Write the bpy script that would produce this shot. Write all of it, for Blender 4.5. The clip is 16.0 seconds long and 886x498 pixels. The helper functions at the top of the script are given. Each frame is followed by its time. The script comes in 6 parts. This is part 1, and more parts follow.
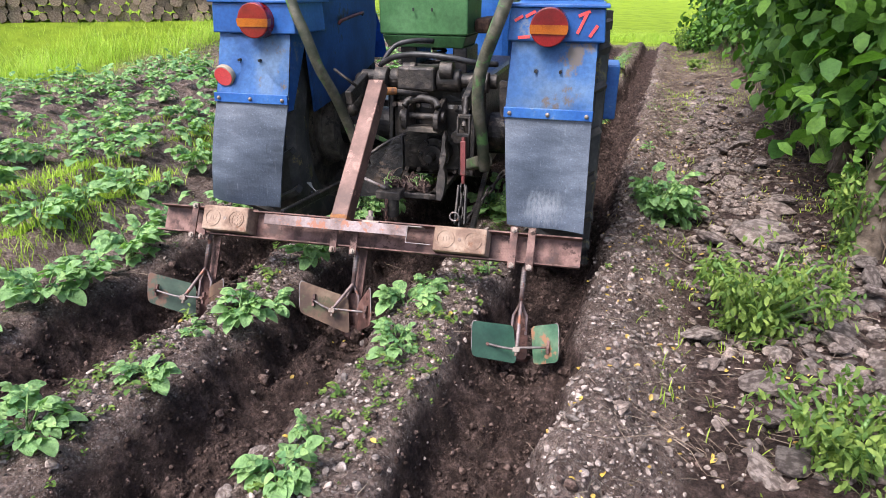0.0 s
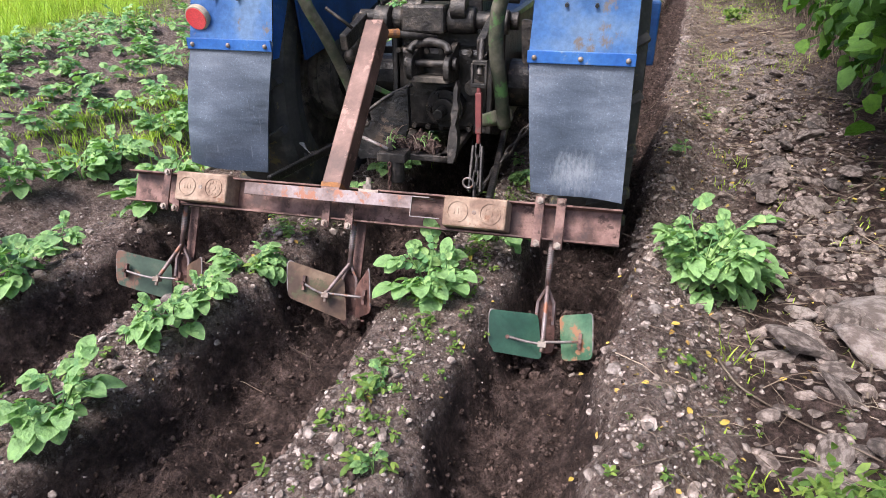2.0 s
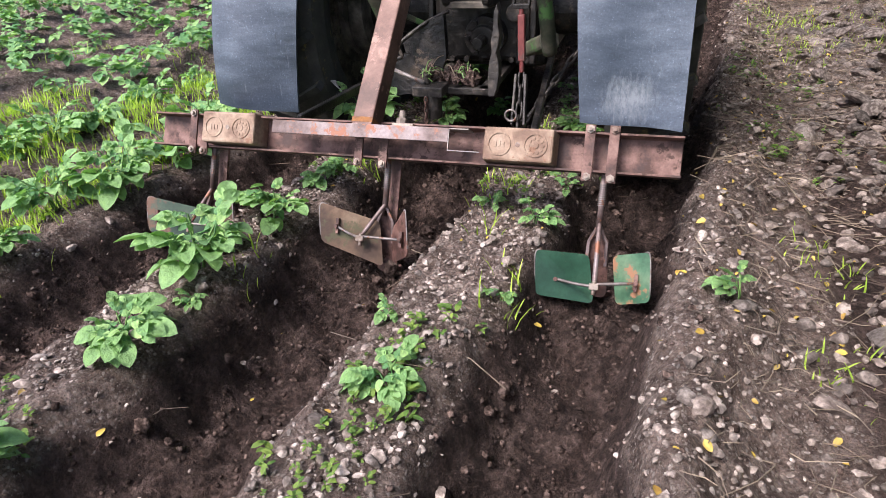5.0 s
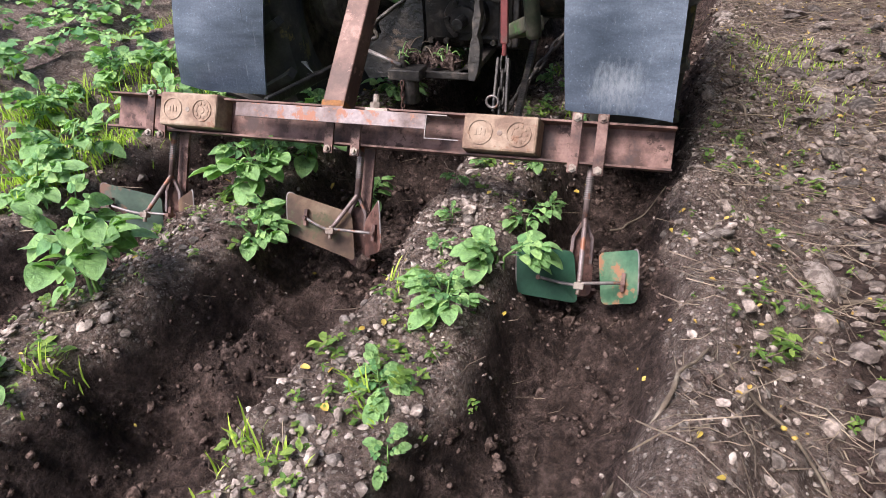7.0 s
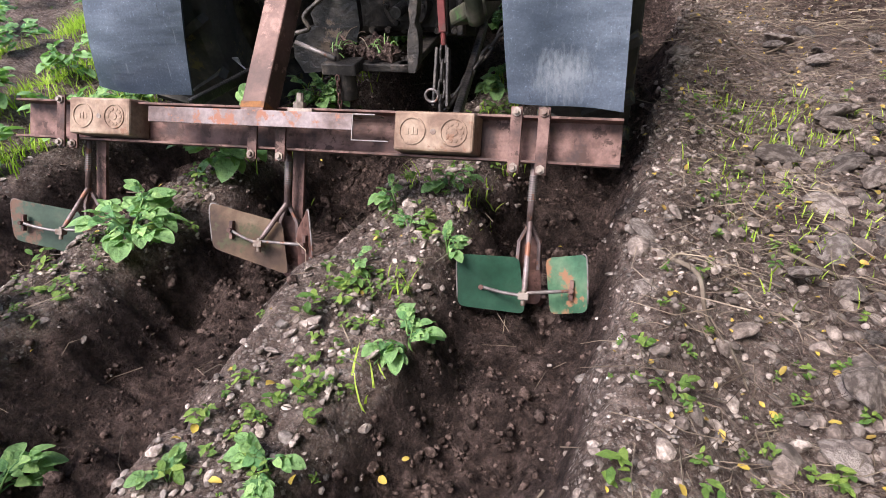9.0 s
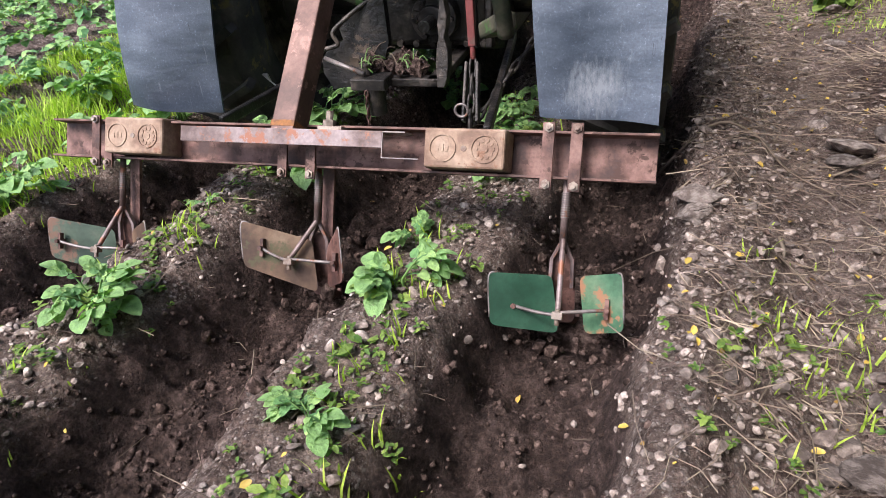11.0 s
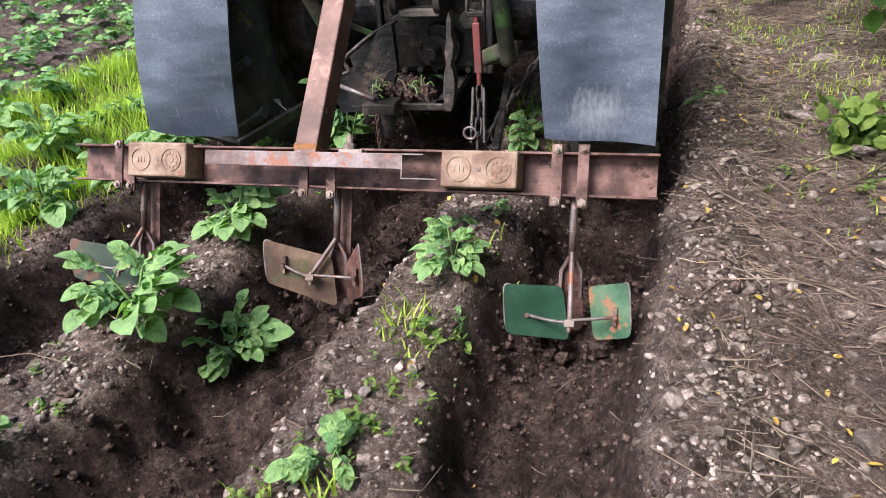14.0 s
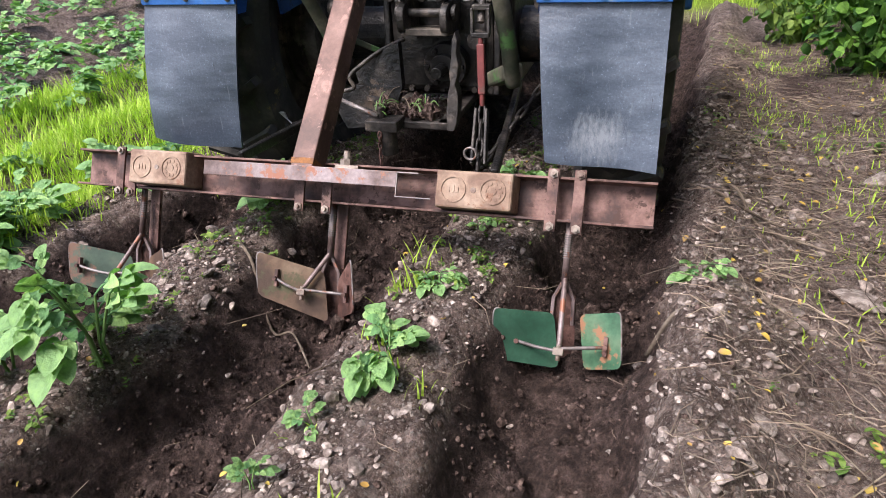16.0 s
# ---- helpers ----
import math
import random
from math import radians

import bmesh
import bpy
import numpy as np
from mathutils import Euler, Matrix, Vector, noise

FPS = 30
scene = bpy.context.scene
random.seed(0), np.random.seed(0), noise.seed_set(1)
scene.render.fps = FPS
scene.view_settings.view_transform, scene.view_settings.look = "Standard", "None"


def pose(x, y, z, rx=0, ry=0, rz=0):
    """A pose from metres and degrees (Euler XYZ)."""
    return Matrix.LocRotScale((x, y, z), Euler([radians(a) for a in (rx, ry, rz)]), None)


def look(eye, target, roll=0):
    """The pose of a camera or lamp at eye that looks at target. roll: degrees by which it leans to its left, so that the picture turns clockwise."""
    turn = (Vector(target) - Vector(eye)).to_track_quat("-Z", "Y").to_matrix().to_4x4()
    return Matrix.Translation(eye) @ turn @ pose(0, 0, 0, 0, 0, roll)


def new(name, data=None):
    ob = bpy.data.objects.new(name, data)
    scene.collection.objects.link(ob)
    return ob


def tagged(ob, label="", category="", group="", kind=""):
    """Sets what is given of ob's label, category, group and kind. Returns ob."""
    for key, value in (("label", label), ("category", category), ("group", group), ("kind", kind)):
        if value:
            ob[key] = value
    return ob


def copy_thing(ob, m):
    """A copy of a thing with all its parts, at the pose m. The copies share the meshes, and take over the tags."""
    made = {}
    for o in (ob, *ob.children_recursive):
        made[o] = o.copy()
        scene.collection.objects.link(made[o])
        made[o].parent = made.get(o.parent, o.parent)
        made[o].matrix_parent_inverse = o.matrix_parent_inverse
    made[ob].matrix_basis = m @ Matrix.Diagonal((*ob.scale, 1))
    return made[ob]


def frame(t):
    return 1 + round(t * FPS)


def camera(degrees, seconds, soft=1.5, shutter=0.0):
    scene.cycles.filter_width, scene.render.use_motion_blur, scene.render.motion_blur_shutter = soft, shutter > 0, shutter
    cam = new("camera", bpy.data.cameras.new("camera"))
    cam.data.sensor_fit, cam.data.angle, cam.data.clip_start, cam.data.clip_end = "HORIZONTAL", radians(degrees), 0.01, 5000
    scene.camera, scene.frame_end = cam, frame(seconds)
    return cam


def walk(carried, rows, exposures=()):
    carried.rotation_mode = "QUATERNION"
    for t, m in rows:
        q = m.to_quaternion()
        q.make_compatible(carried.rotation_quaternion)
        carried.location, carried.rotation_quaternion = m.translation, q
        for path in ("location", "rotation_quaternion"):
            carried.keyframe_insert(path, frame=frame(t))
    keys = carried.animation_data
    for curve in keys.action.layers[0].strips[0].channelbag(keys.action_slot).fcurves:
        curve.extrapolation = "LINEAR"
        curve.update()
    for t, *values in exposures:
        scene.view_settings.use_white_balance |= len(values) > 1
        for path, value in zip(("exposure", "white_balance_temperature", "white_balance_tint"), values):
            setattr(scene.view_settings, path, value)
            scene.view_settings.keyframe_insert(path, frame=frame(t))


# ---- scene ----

# ---------------------------------------------------------------- camera
cam = camera(71.15, 16.0, soft=0.8)
PATH = [
    (0, (1.084, -2.012, 1.173), (0.486, -0.267, 0.401), 0.59),
    (0.5, (1.053, -1.672, 1.153), (0.458, 0.073, 0.376), 0.07),
    (1, (1.036, -1.321, 1.152), (0.438, 0.413, 0.357), -0.30),
    (1.5, (1.029, -0.958, 1.127), (0.409, 0.745, 0.281), -0.38),
    (2, (0.986, -0.599, 1.091), (0.356, 1.070, 0.185), -0.43),
    (2.5, (0.994, -0.247, 1.065), (0.360, 1.391, 0.108), -0.33),
    (3, (1.001, 0.075, 1.045), (0.379, 1.708, 0.071), -0.22),
    (3.2, (0.984, 0.190, 1.022), (0.385, 1.833, 0.052), 0.06),
    (5.5, (0.948, 1.447, 0.983), (0.192, 2.973, -0.066), -4.38),
    (6, (0.936, 1.737, 0.987), (0.210, 3.263, -0.084), -3.59),
    (6.5, (0.946, 2.022, 0.972), (0.260, 3.564, -0.101), -2.58),
    (7, (0.919, 2.405, 0.943), (0.252, 3.961, -0.121), -2.00),
    (7.5, (0.924, 2.766, 0.950), (0.267, 4.324, -0.118), -1.46),
    (8, (0.956, 3.103, 0.908), (0.304, 4.678, -0.139), -1.61),
    (8.5, (0.965, 3.430, 0.886), (0.331, 4.996, -0.184), -2.66),
    (9, (0.986, 3.739, 0.916), (0.362, 5.286, -0.187), -3.57),
    (9.5, (0.981, 4.104, 0.950), (0.354, 5.640, -0.167), -3.66),
    (9.7, (0.986, 4.231, 0.963), (0.347, 5.755, -0.163), -4.18),
    (11.8, (0.950, 5.391, 0.915), (0.234, 6.924, -0.152), -5.25),
    (12, (0.948, 5.497, 0.926), (0.243, 7.031, -0.147), -5.10),
    (12.5, (0.947, 5.747, 0.929), (0.263, 7.286, -0.150), -4.97),
    (13, (0.938, 6.015, 0.944), (0.281, 7.561, -0.142), -4.52),
    (13.5, (0.911, 6.314, 0.948), (0.270, 7.880, -0.118), -4.51),
    (14, (0.910, 6.585, 0.982), (0.262, 8.166, -0.057), -4.92),
    (14.5, (0.911, 6.862, 0.985), (0.237, 8.452, -0.023), -4.75),
    (15, (0.922, 7.174, 0.974), (0.248, 8.763, -0.037), -3.92),
    (15.5, (0.940, 7.451, 0.961), (0.266, 9.056, -0.023), -3.04),
    (16, (0.961, 7.770, 0.976), (0.255, 9.359, -0.012), -3.20),
]
walk(cam, [(t, look(e, g, r)) for t, e, g, r in PATH], [(0, 1.2, 6500, 17), (16, 1.2, 6500, 17)])

# metres driven forward by the tractor at each second
DRIVE = [(0.0, 0.0), (0.5, 0.267), (1.0, 0.532), (1.5, 0.802), (2.0, 1.073), (2.5, 1.342), (3.0, 1.613), (3.2, 1.725), (5.5, 3.027), (6.0, 3.312), (6.5, 3.597), (7.0, 3.885), (7.5, 4.174), (8.0, 4.464), (8.5, 4.751), (9.0, 5.042), (9.5, 5.335), (9.7, 5.456), (11.8, 6.718), (12.0, 6.837), (12.5, 7.133), (13.0, 7.422), (13.5, 7.7), (14.0, 7.973), (14.5, 8.257), (15.0, 8.537), (15.5, 8.827), (16.0, 9.117)]

# ---------------------------------------------------------------- light
SUN_EL, SUN_AZ = 57.0, 209.0
world = bpy.data.worlds.new("sky")
scene.world = world
world.use_nodes = True
wn = world.node_tree.nodes
sky = wn.new("ShaderNodeTexSky")
sky.sky_type = "NISHITA"
sky.sun_disc = False
sky.sun_elevation = radians(SUN_EL)
sky.sun_rotation = radians(SUN_AZ)
sky.air_density, sky.dust_density, sky.ozone_density = 1.0, 3.0, 1.5
bg = wn["Background"]
bg.inputs["Strength"].default_value = 0.13
world.node_tree.links.new(sky.outputs["Color"], bg.inputs["Color"])
sun = bpy.data.lights.new("sun", "SUN")
sun.energy, sun.angle, sun.color = 2.6, radians(24), (1.0, 0.985, 0.965)
sun_ob = new("sun", sun)
az = radians(SUN_AZ)
el = radians(SUN_EL)
sun_from = Vector((math.sin(az) * math.cos(el), math.cos(az) * math.cos(el), math.sin(el)))
sun_ob.matrix_world = look(sun_from * 50, (0, 0, 0))

# ---------------------------------------------------------------- materials
def ramp_node(nt, fac, stops):
    r = nt.nodes.new("ShaderNodeValToRGB")
    el = r.color_ramp.elements
    while len(el) < len(stops):
        el.new(0.5)
    for e, (p, c) in zip(el, stops):
        e.position, e.color = p, (*c, 1)
    nt.links.new(fac, r.inputs["Fac"])
    return r.outputs["Color"]


def noise_node(nt, vec, scale, detail=4, rough=0.55, kind="NOISE"):
    if kind == "VORONOI":
        n = nt.nodes.new("ShaderNodeTexVoronoi")
        n.inputs["Scale"].default_value = scale
        nt.links.new(vec, n.inputs["Vector"])
        return n.outputs["Distance"], n.outputs["Color"]
    n = nt.nodes.new("ShaderNodeTexNoise")
    n.inputs["Scale"].default_value = scale
    n.inputs["Detail"].default_value = detail
    n.inputs["Roughness"].default_value = rough
    nt.links.new(vec, n.inputs["Vector"])
    return n.outputs["Fac"], n.outputs["Color"]


def mixed(nt, fac, a, b, mode="MIX"):
    m = nt.nodes.new("ShaderNodeMix")
    m.data_type, m.blend_type = "RGBA", mode
    for key, val in ((0, fac), (6, a), (7, b)):
        if isinstance(val, (float, int)):
            m.inputs[key].default_value = val
        elif isinstance(val, tuple):
            m.inputs[key].default_value = (*val, 1)
        else:
            nt.links.new(val, m.inputs[key])
    return m.outputs[2]


def surface(name, stops, scale=8.0, rough=0.7, metal=0.0, fine=60.0, bump=0.3, depth=0.002,
            wear=None, wear_scale=14.0, wear_from=0.58, island=0.0, per_object=0.0, sheen=0.5, clear=0.0, stretch=None):
    """A base of two noise scales; wear: a second colour that shows in patches."""
    m = bpy.data.materials.new(name)
    m.use_nodes = True
    nt = m.node_tree
    b = nt.nodes["Principled BSDF"]
    co = nt.nodes.new("ShaderNodeTexCoord").outputs["Object"]
    big, _ = noise_node(nt, co, scale, 5)
    small, _ = noise_node(nt, co, fine, 4, 0.65)
    col = ramp_node(nt, big, [(0.5 + 0.6 * (q - 0.5), c) for q, c in stops])
    col = mixed(nt, 0.35, col, ramp_node(nt, small, [(0.37, (0.4, 0.4, 0.4)), (0.63, (1.08, 1.08, 1.08))]), "MULTIPLY")
    if island or per_object:
        if island:
            rnd = nt.nodes.new("ShaderNodeNewGeometry").outputs["Random Per Island"]
        else:
            rnd = nt.nodes.new("ShaderNodeObjectInfo").outputs["Random"]
        amt = island or per_object
        lo, hi = 1 - amt, 1 + amt * 0.6
        col = mixed(nt, 1.0, col, ramp_node(nt, rnd, [(0, (lo, lo, lo)), (0.5, (1, 0.97, 0.95)), (1, (hi, hi * 0.98, hi * 0.96))]), "MULTIPLY")
    rough_val = rough
    if wear:
        wco = co
        if stretch:
            mp = nt.nodes.new("ShaderNodeMapping")
            mp.inputs["Scale"].default_value = stretch
            nt.links.new(co, mp.inputs["Vector"])
            wco = mp.outputs[0]
        wn_, _ = noise_node(nt, wco, wear_scale, 6, 0.7)
        edge = 0.5 + 0.72 * (wear_from - 0.5)
        mask = ramp_node(nt, wn_, [(edge, (0, 0, 0)), (edge + 0.05, (1, 1, 1))])
        col = mixed(nt, mask, col, wear)
    nt.links.new(col, b.inputs["Base Color"])
    b.inputs["Roughness"].default_value = rough_val
    b.inputs["Metallic"].default_value = metal
    b.inputs["Specular IOR Level"].default_value = sheen
    b.inputs["Coat Weight"].default_value = clear
    bp = nt.nodes.new("ShaderNodeBump")
    bp.inputs["Strength"].default_value = bump
    bp.inputs["Distance"].default_value = depth
    nt.links.new(small, bp.inputs["Height"])
    nt.links.new(bp.outputs["Normal"], b.inputs["Normal"])
    return m


def leafy(name, dark, light, vein=(0.2, 0.3, 0.1), rough=0.45, trans=0.25):
    """Leaf: thin, a little light comes through."""
    m = bpy.data.materials.new(name)
    m.use_nodes = True
    nt = m.node_tree
    b = nt.nodes["Principled BSDF"]
    co = nt.nodes.new("ShaderNodeTexCoord").outputs["Object"]
    rnd = nt.nodes.new("ShaderNodeNewGeometry").outputs["Random Per Island"]
    n, _ = noise_node(nt, co, 55.0, 5, 0.65)
    mid = tuple((a + c) / 2 for a, c in zip(dark, light))
    col = ramp_node(nt, rnd, [(0.0, dark), (0.55, mid), (1.0, light)])
    col = mixed(nt, 0.6, col, ramp_node(nt, n, [(0.34, (0.5, 0.52, 0.5)), (0.5, (0.95, 0.95, 0.95)), (0.66, (1.35, 1.28, 1.1))]), "MULTIPLY")
    nt.links.new(col, b.inputs["Base Color"])
    b.inputs["Roughness"].default_value = rough
    b.inputs["Specular IOR Level"].default_value = 0.35
    bp = nt.nodes.new("ShaderNodeBump")
    bp.inputs["Strength"].default_value, bp.inputs["Distance"].default_value = 0.9, 0.012
    nt.links.new(n, bp.inputs["Height"])
    nt.links.new(bp.outputs["Normal"], b.inputs["Normal"])
    tr = nt.nodes.new("ShaderNodeBsdfTranslucent")
    nt.links.new(mixed(nt, 1.0, col, (1.0, 1.25, 0.5), "MULTIPLY"), tr.inputs["Color"])
    mx = nt.nodes.new("ShaderNodeMixShader")
    mx.inputs[0].default_value = trans
    nt.links.new(b.outputs[0], mx.inputs[1])
    nt.links.new(tr.outputs[0], mx.inputs[2])
    nt.links.new(mx.outputs[0], nt.nodes["Material Output"].inputs["Surface"])
    return m


RUST = surface("rusty_steel", [(0.3, (0.05, 0.024, 0.02)), (0.5, (0.12, 0.058, 0.046)), (0.7, (0.21, 0.118, 0.097))], 14, 0.6, 0.15, 110, 0.5, 0.0015,
               wear=(0.05, 0.02, 0.013), wear_scale=24, wear_from=0.56)
RUST_TUBE = surface("rusty_tube", [(0.3, (0.085, 0.042, 0.032)), (0.5, (0.15, 0.078, 0.06)), (0.72, (0.22, 0.125, 0.1))], 7, 0.55, 0.15, 100, 0.3, 0.001,
                    wear=(0.27, 0.15, 0.12), wear_scale=16, wear_from=0.6)
RUST_GREY = surface("grey_rusty_steel", [(0.3, (0.1, 0.065, 0.058)), (0.5, (0.19, 0.142, 0.136)), (0.75, (0.27, 0.22, 0.22))], 11, 0.5, 0.3, 100, 0.3, 0.001,
                    wear=(0.24, 0.1, 0.06), wear_scale=18, wear_from=0.55)
RUST_ORANGE = surface("fresh_rust", [(0.3, (0.12, 0.05, 0.025)), (0.55, (0.27, 0.11, 0.03)), (0.8, (0.1, 0.045, 0.03))], 30, 0.8, 0.0, 160, 0.5, 0.001)
STEEL = surface("worn_steel", [(0.3, (0.13, 0.11, 0.105)), (0.6, (0.25, 0.225, 0.215)), (0.8, (0.15, 0.09, 0.07))], 14, 0.5, 0.35, 90, 0.3, 0.001,
                wear=(0.17, 0.08, 0.05), wear_scale=18, wear_from=0.56)
CAST = surface("tan_cast_iron", [(0.3, (0.19, 0.115, 0.08)), (0.5, (0.29, 0.195, 0.138)), (0.75, (0.4, 0.295, 0.22))], 16, 0.75, 0.0, 90, 0.6, 0.002,
               wear=(0.2, 0.1, 0.06), wear_scale=20, wear_from=0.62)
BOLT = surface("bolt_steel", [(0.3, (0.14, 0.09, 0.07)), (0.6, (0.3, 0.25, 0.21))], 40, 0.5, 0.4, 140, 0.3, 0.001)
GREEN_PLATE = surface("green_painted_plate", [(0.3, (0.01, 0.043, 0.024)), (0.5, (0.016, 0.062, 0.036)), (0.75, (0.04, 0.1, 0.062))], 9, 0.42, 0.0, 80, 0.25, 0.001,
                      wear=(0.2, 0.13, 0.07), wear_scale=11, wear_from=0.66)
DARK_WORN = surface("muddy_green_plate", [(0.3, (0.022, 0.05, 0.03)), (0.5, (0.04, 0.075, 0.045)), (0.75, (0.075, 0.09, 0.06))], 9, 0.55, 0.0, 80, 0.3, 0.001,
                     wear=(0.14, 0.07, 0.042), wear_scale=7, wear_from=0.5)
GREEN_WORN = surface("scraped_green_plate", [(0.3, (0.03, 0.095, 0.05)), (0.5, (0.065, 0.15, 0.082)), (0.72, (0.14, 0.2, 0.12))], 9, 0.5, 0.0, 80, 0.3, 0.001,
                     wear=(0.27, 0.13, 0.07), wear_scale=12, wear_from=0.55)
BROWN_PLATE = surface("brown_rusted_plate", [(0.3, (0.07, 0.04, 0.026)), (0.5, (0.135, 0.082, 0.05)), (0.75, (0.23, 0.16, 0.105))], 9, 0.6, 0.1, 70, 0.5, 0.002,
                      wear=(0.075, 0.072, 0.034), wear_scale=7, wear_from=0.55)
BLUE = surface("blue_paint", [(0.3, (0.015, 0.085, 0.3)), (0.5, (0.025, 0.12, 0.4)), (0.75, (0.05, 0.17, 0.45))], 5, 0.38, 0.0, 60, 0.1, 0.001,
               wear=(0.2, 0.25, 0.32), wear_scale=5, wear_from=0.66)
BLUE_FADED = surface("faded_blue_paint", [(0.3, (0.05, 0.17, 0.46)), (0.5, (0.085, 0.24, 0.55)), (0.75, (0.2, 0.34, 0.56))], 5, 0.4, 0.0, 60, 0.15, 0.001,
                     wear=(0.24, 0.21, 0.19), wear_scale=7, wear_from=0.6, stretch=(1, 1, 0.6))
# a deeper blue that also holds the side plate's shade
BLUE_SHADED = surface("shaded_deep_blue_paint", [(0.3, (0.008, 0.04, 0.14)), (0.5, (0.012, 0.06, 0.2)), (0.75, (0.025, 0.09, 0.26))], 5, 0.42, 0.0, 60, 0.2, 0.001,
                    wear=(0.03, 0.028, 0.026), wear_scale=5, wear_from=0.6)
def rubber_material():
    """Slate-black rubber: fine specks, soft smears, vertical scratches and one pale scuffed patch low on the near-side flap."""
    m = bpy.data.materials.new("rubber_flap")
    m.use_nodes = True
    nt = m.node_tree
    b = nt.nodes["Principled BSDF"]
    co = nt.nodes.new("ShaderNodeTexCoord").outputs["Object"]

    def stretched(scale, at=(0, 0, 0)):
        mp = nt.nodes.new("ShaderNodeMapping")
        mp.inputs["Scale"].default_value = scale
        mp.inputs["Location"].default_value = at
        nt.links.new(co, mp.inputs["Vector"])
        return mp.outputs[0]
    smear, _ = noise_node(nt, stretched((1, 1, 2.2)), 4.0, 5, 0.6)
    col = ramp_node(nt, smear, [(0.3, (0.03, 0.041, 0.059)), (0.5, (0.063, 0.082, 0.112)), (0.72, (0.122, 0.15, 0.194))])
    speck, _ = noise_node(nt, co, 170.0, 3, 0.7)
    col = mixed(nt, 0.8, col, ramp_node(nt, speck, [(0.35, (0.75, 0.75, 0.75)), (0.62, (1.05, 1.05, 1.05)), (0.72, (2.4, 2.35, 2.3))]), "MULTIPLY")
    scratch, _ = noise_node(nt, stretched((60, 60, 3.5)), 1.0, 5, 0.7)
    col = mixed(nt, ramp_node(nt, scratch, [(0.62, (0, 0, 0)), (0.74, (0.55, 0.55, 0.55))]), col, (0.21, 0.235, 0.265))
    col = mixed(nt, ramp_node(nt, scratch, [(0.27, (0.85, 0.85, 0.85)), (0.34, (0, 0, 0))]), col, (0.018, 0.02, 0.025))
    # the scuffed patch
    ball = nt.nodes.new("ShaderNodeTexGradient")
    ball.gradient_type = "SPHERICAL"
    nt.links.new(stretched((5.5, 2.0, 6.0), (-0.735 * 5.5, -0.2 * 2.0, -0.40 * 6.0)), ball.inputs[0])
    rub, _ = noise_node(nt, stretched((3, 1, 1)), 26.0, 7, 0.78)
    both = nt.nodes.new("ShaderNodeMath")
    both.operation = "MULTIPLY"
    nt.links.new(ball.outputs["Fac"], both.inputs[0])
    nt.links.new(rub, both.inputs[1])
    col = mixed(nt, ramp_node(nt, both.outputs[0], [(0.26, (0, 0, 0)), (0.5, (0.75, 0.75, 0.75))]), col, (0.26, 0.285, 0.315))
    nt.links.new(col, b.inputs["Base Color"])
    nt.links.new(ramp_node(nt, smear, [(0.3, (0.3, 0.3, 0.3)), (0.7, (0.5, 0.5, 0.5))]), b.inputs["Roughness"])
    b.inputs["Specular IOR Level"].default_value = 0.55
    bp = nt.nodes.new("ShaderNodeBump")
    bp.inputs["Strength"].default_value, bp.inputs["Distance"].default_value = 0.5, 0.002
    nt.links.new(scratch, bp.inputs["Height"])
    bp2 = nt.nodes.new("ShaderNodeBump")
    bp2.inputs["Strength"].default_value, bp2.inputs["Distance"].default_value = 0.6, 0.012
    nt.links.new(smear, bp2.inputs["Height"])
    nt.links.new(bp.outputs["Normal"], bp2.inputs["Normal"])
    nt.links.new(bp2.outputs["Normal"], b.inputs["Normal"])
    return m


RUBBER = rubber_material()
TYRE = surface("tyre_rubber", [(0.3, (0.035, 0.034, 0.033)), (0.6, (0.06, 0.057, 0.052)), (0.8, (0.11, 0.1, 0.085))], 9, 0.85, 0.0, 70, 0.4, 0.002,
               wear=(0.15, 0.125, 0.05), wear_scale=8, wear_from=0.62)
OILY = surface("oily_cast_iron", [(0.3, (0.005, 0.005, 0.005)), (0.5, (0.013, 0.012, 0.0115)), (0.75, (0.045, 0.038, 0.034))], 14, 0.38, 0.2, 34, 0.7, 0.008,
               wear=(0.085, 0.062, 0.046), wear_scale=11, wear_from=0.63)
GREY_CAST = surface("grey_cast_iron", [(0.3, (0.018, 0.016, 0.015)), (0.55, (0.05, 0.043, 0.038)), (0.8, (0.14, 0.115, 0.095))], 22, 0.5, 0.2, 60, 0.9, 0.005,
                    wear=(0.04, 0.035, 0.03), wear_scale=18, wear_from=0.58)
GREEN_PAINT = surface("green_paint", [(0.3, (0.035, 0.115, 0.038)), (0.5, (0.06, 0.18, 0.062)), (0.75, (0.09, 0.23, 0.09))], 5, 0.5, 0.0, 60, 0.2, 0.001,
                      wear=(0.15, 0.14, 0.09), wear_scale=8, wear_from=0.68)
GREEN_TUBE = surface("old_green_tube", [(0.3, (0.035, 0.045, 0.028)), (0.5, (0.075, 0.075, 0.05)), (0.75, (0.16, 0.145, 0.11))], 12, 0.6, 0.0, 70, 0.4, 0.002,
                     wear=(0.07, 0.16, 0.05), wear_scale=9, wear_from=0.55)
RED_PAINT = surface("red_paint", [(0.3, (0.07, 0.018, 0.017)), (0.6, (0.17, 0.038, 0.036))], 12, 0.55, 0.0, 80, 0.3, 0.001, wear=(0.1, 0.05, 0.04), wear_scale=16)
RED_GLASS = surface("red_lamp_glass", [(0.3, (0.13, 0.006, 0.008)), (0.7, (0.24, 0.01, 0.012))], 8, 0.25, 0.0, 200, 0.3, 0.001, clear=0.4)
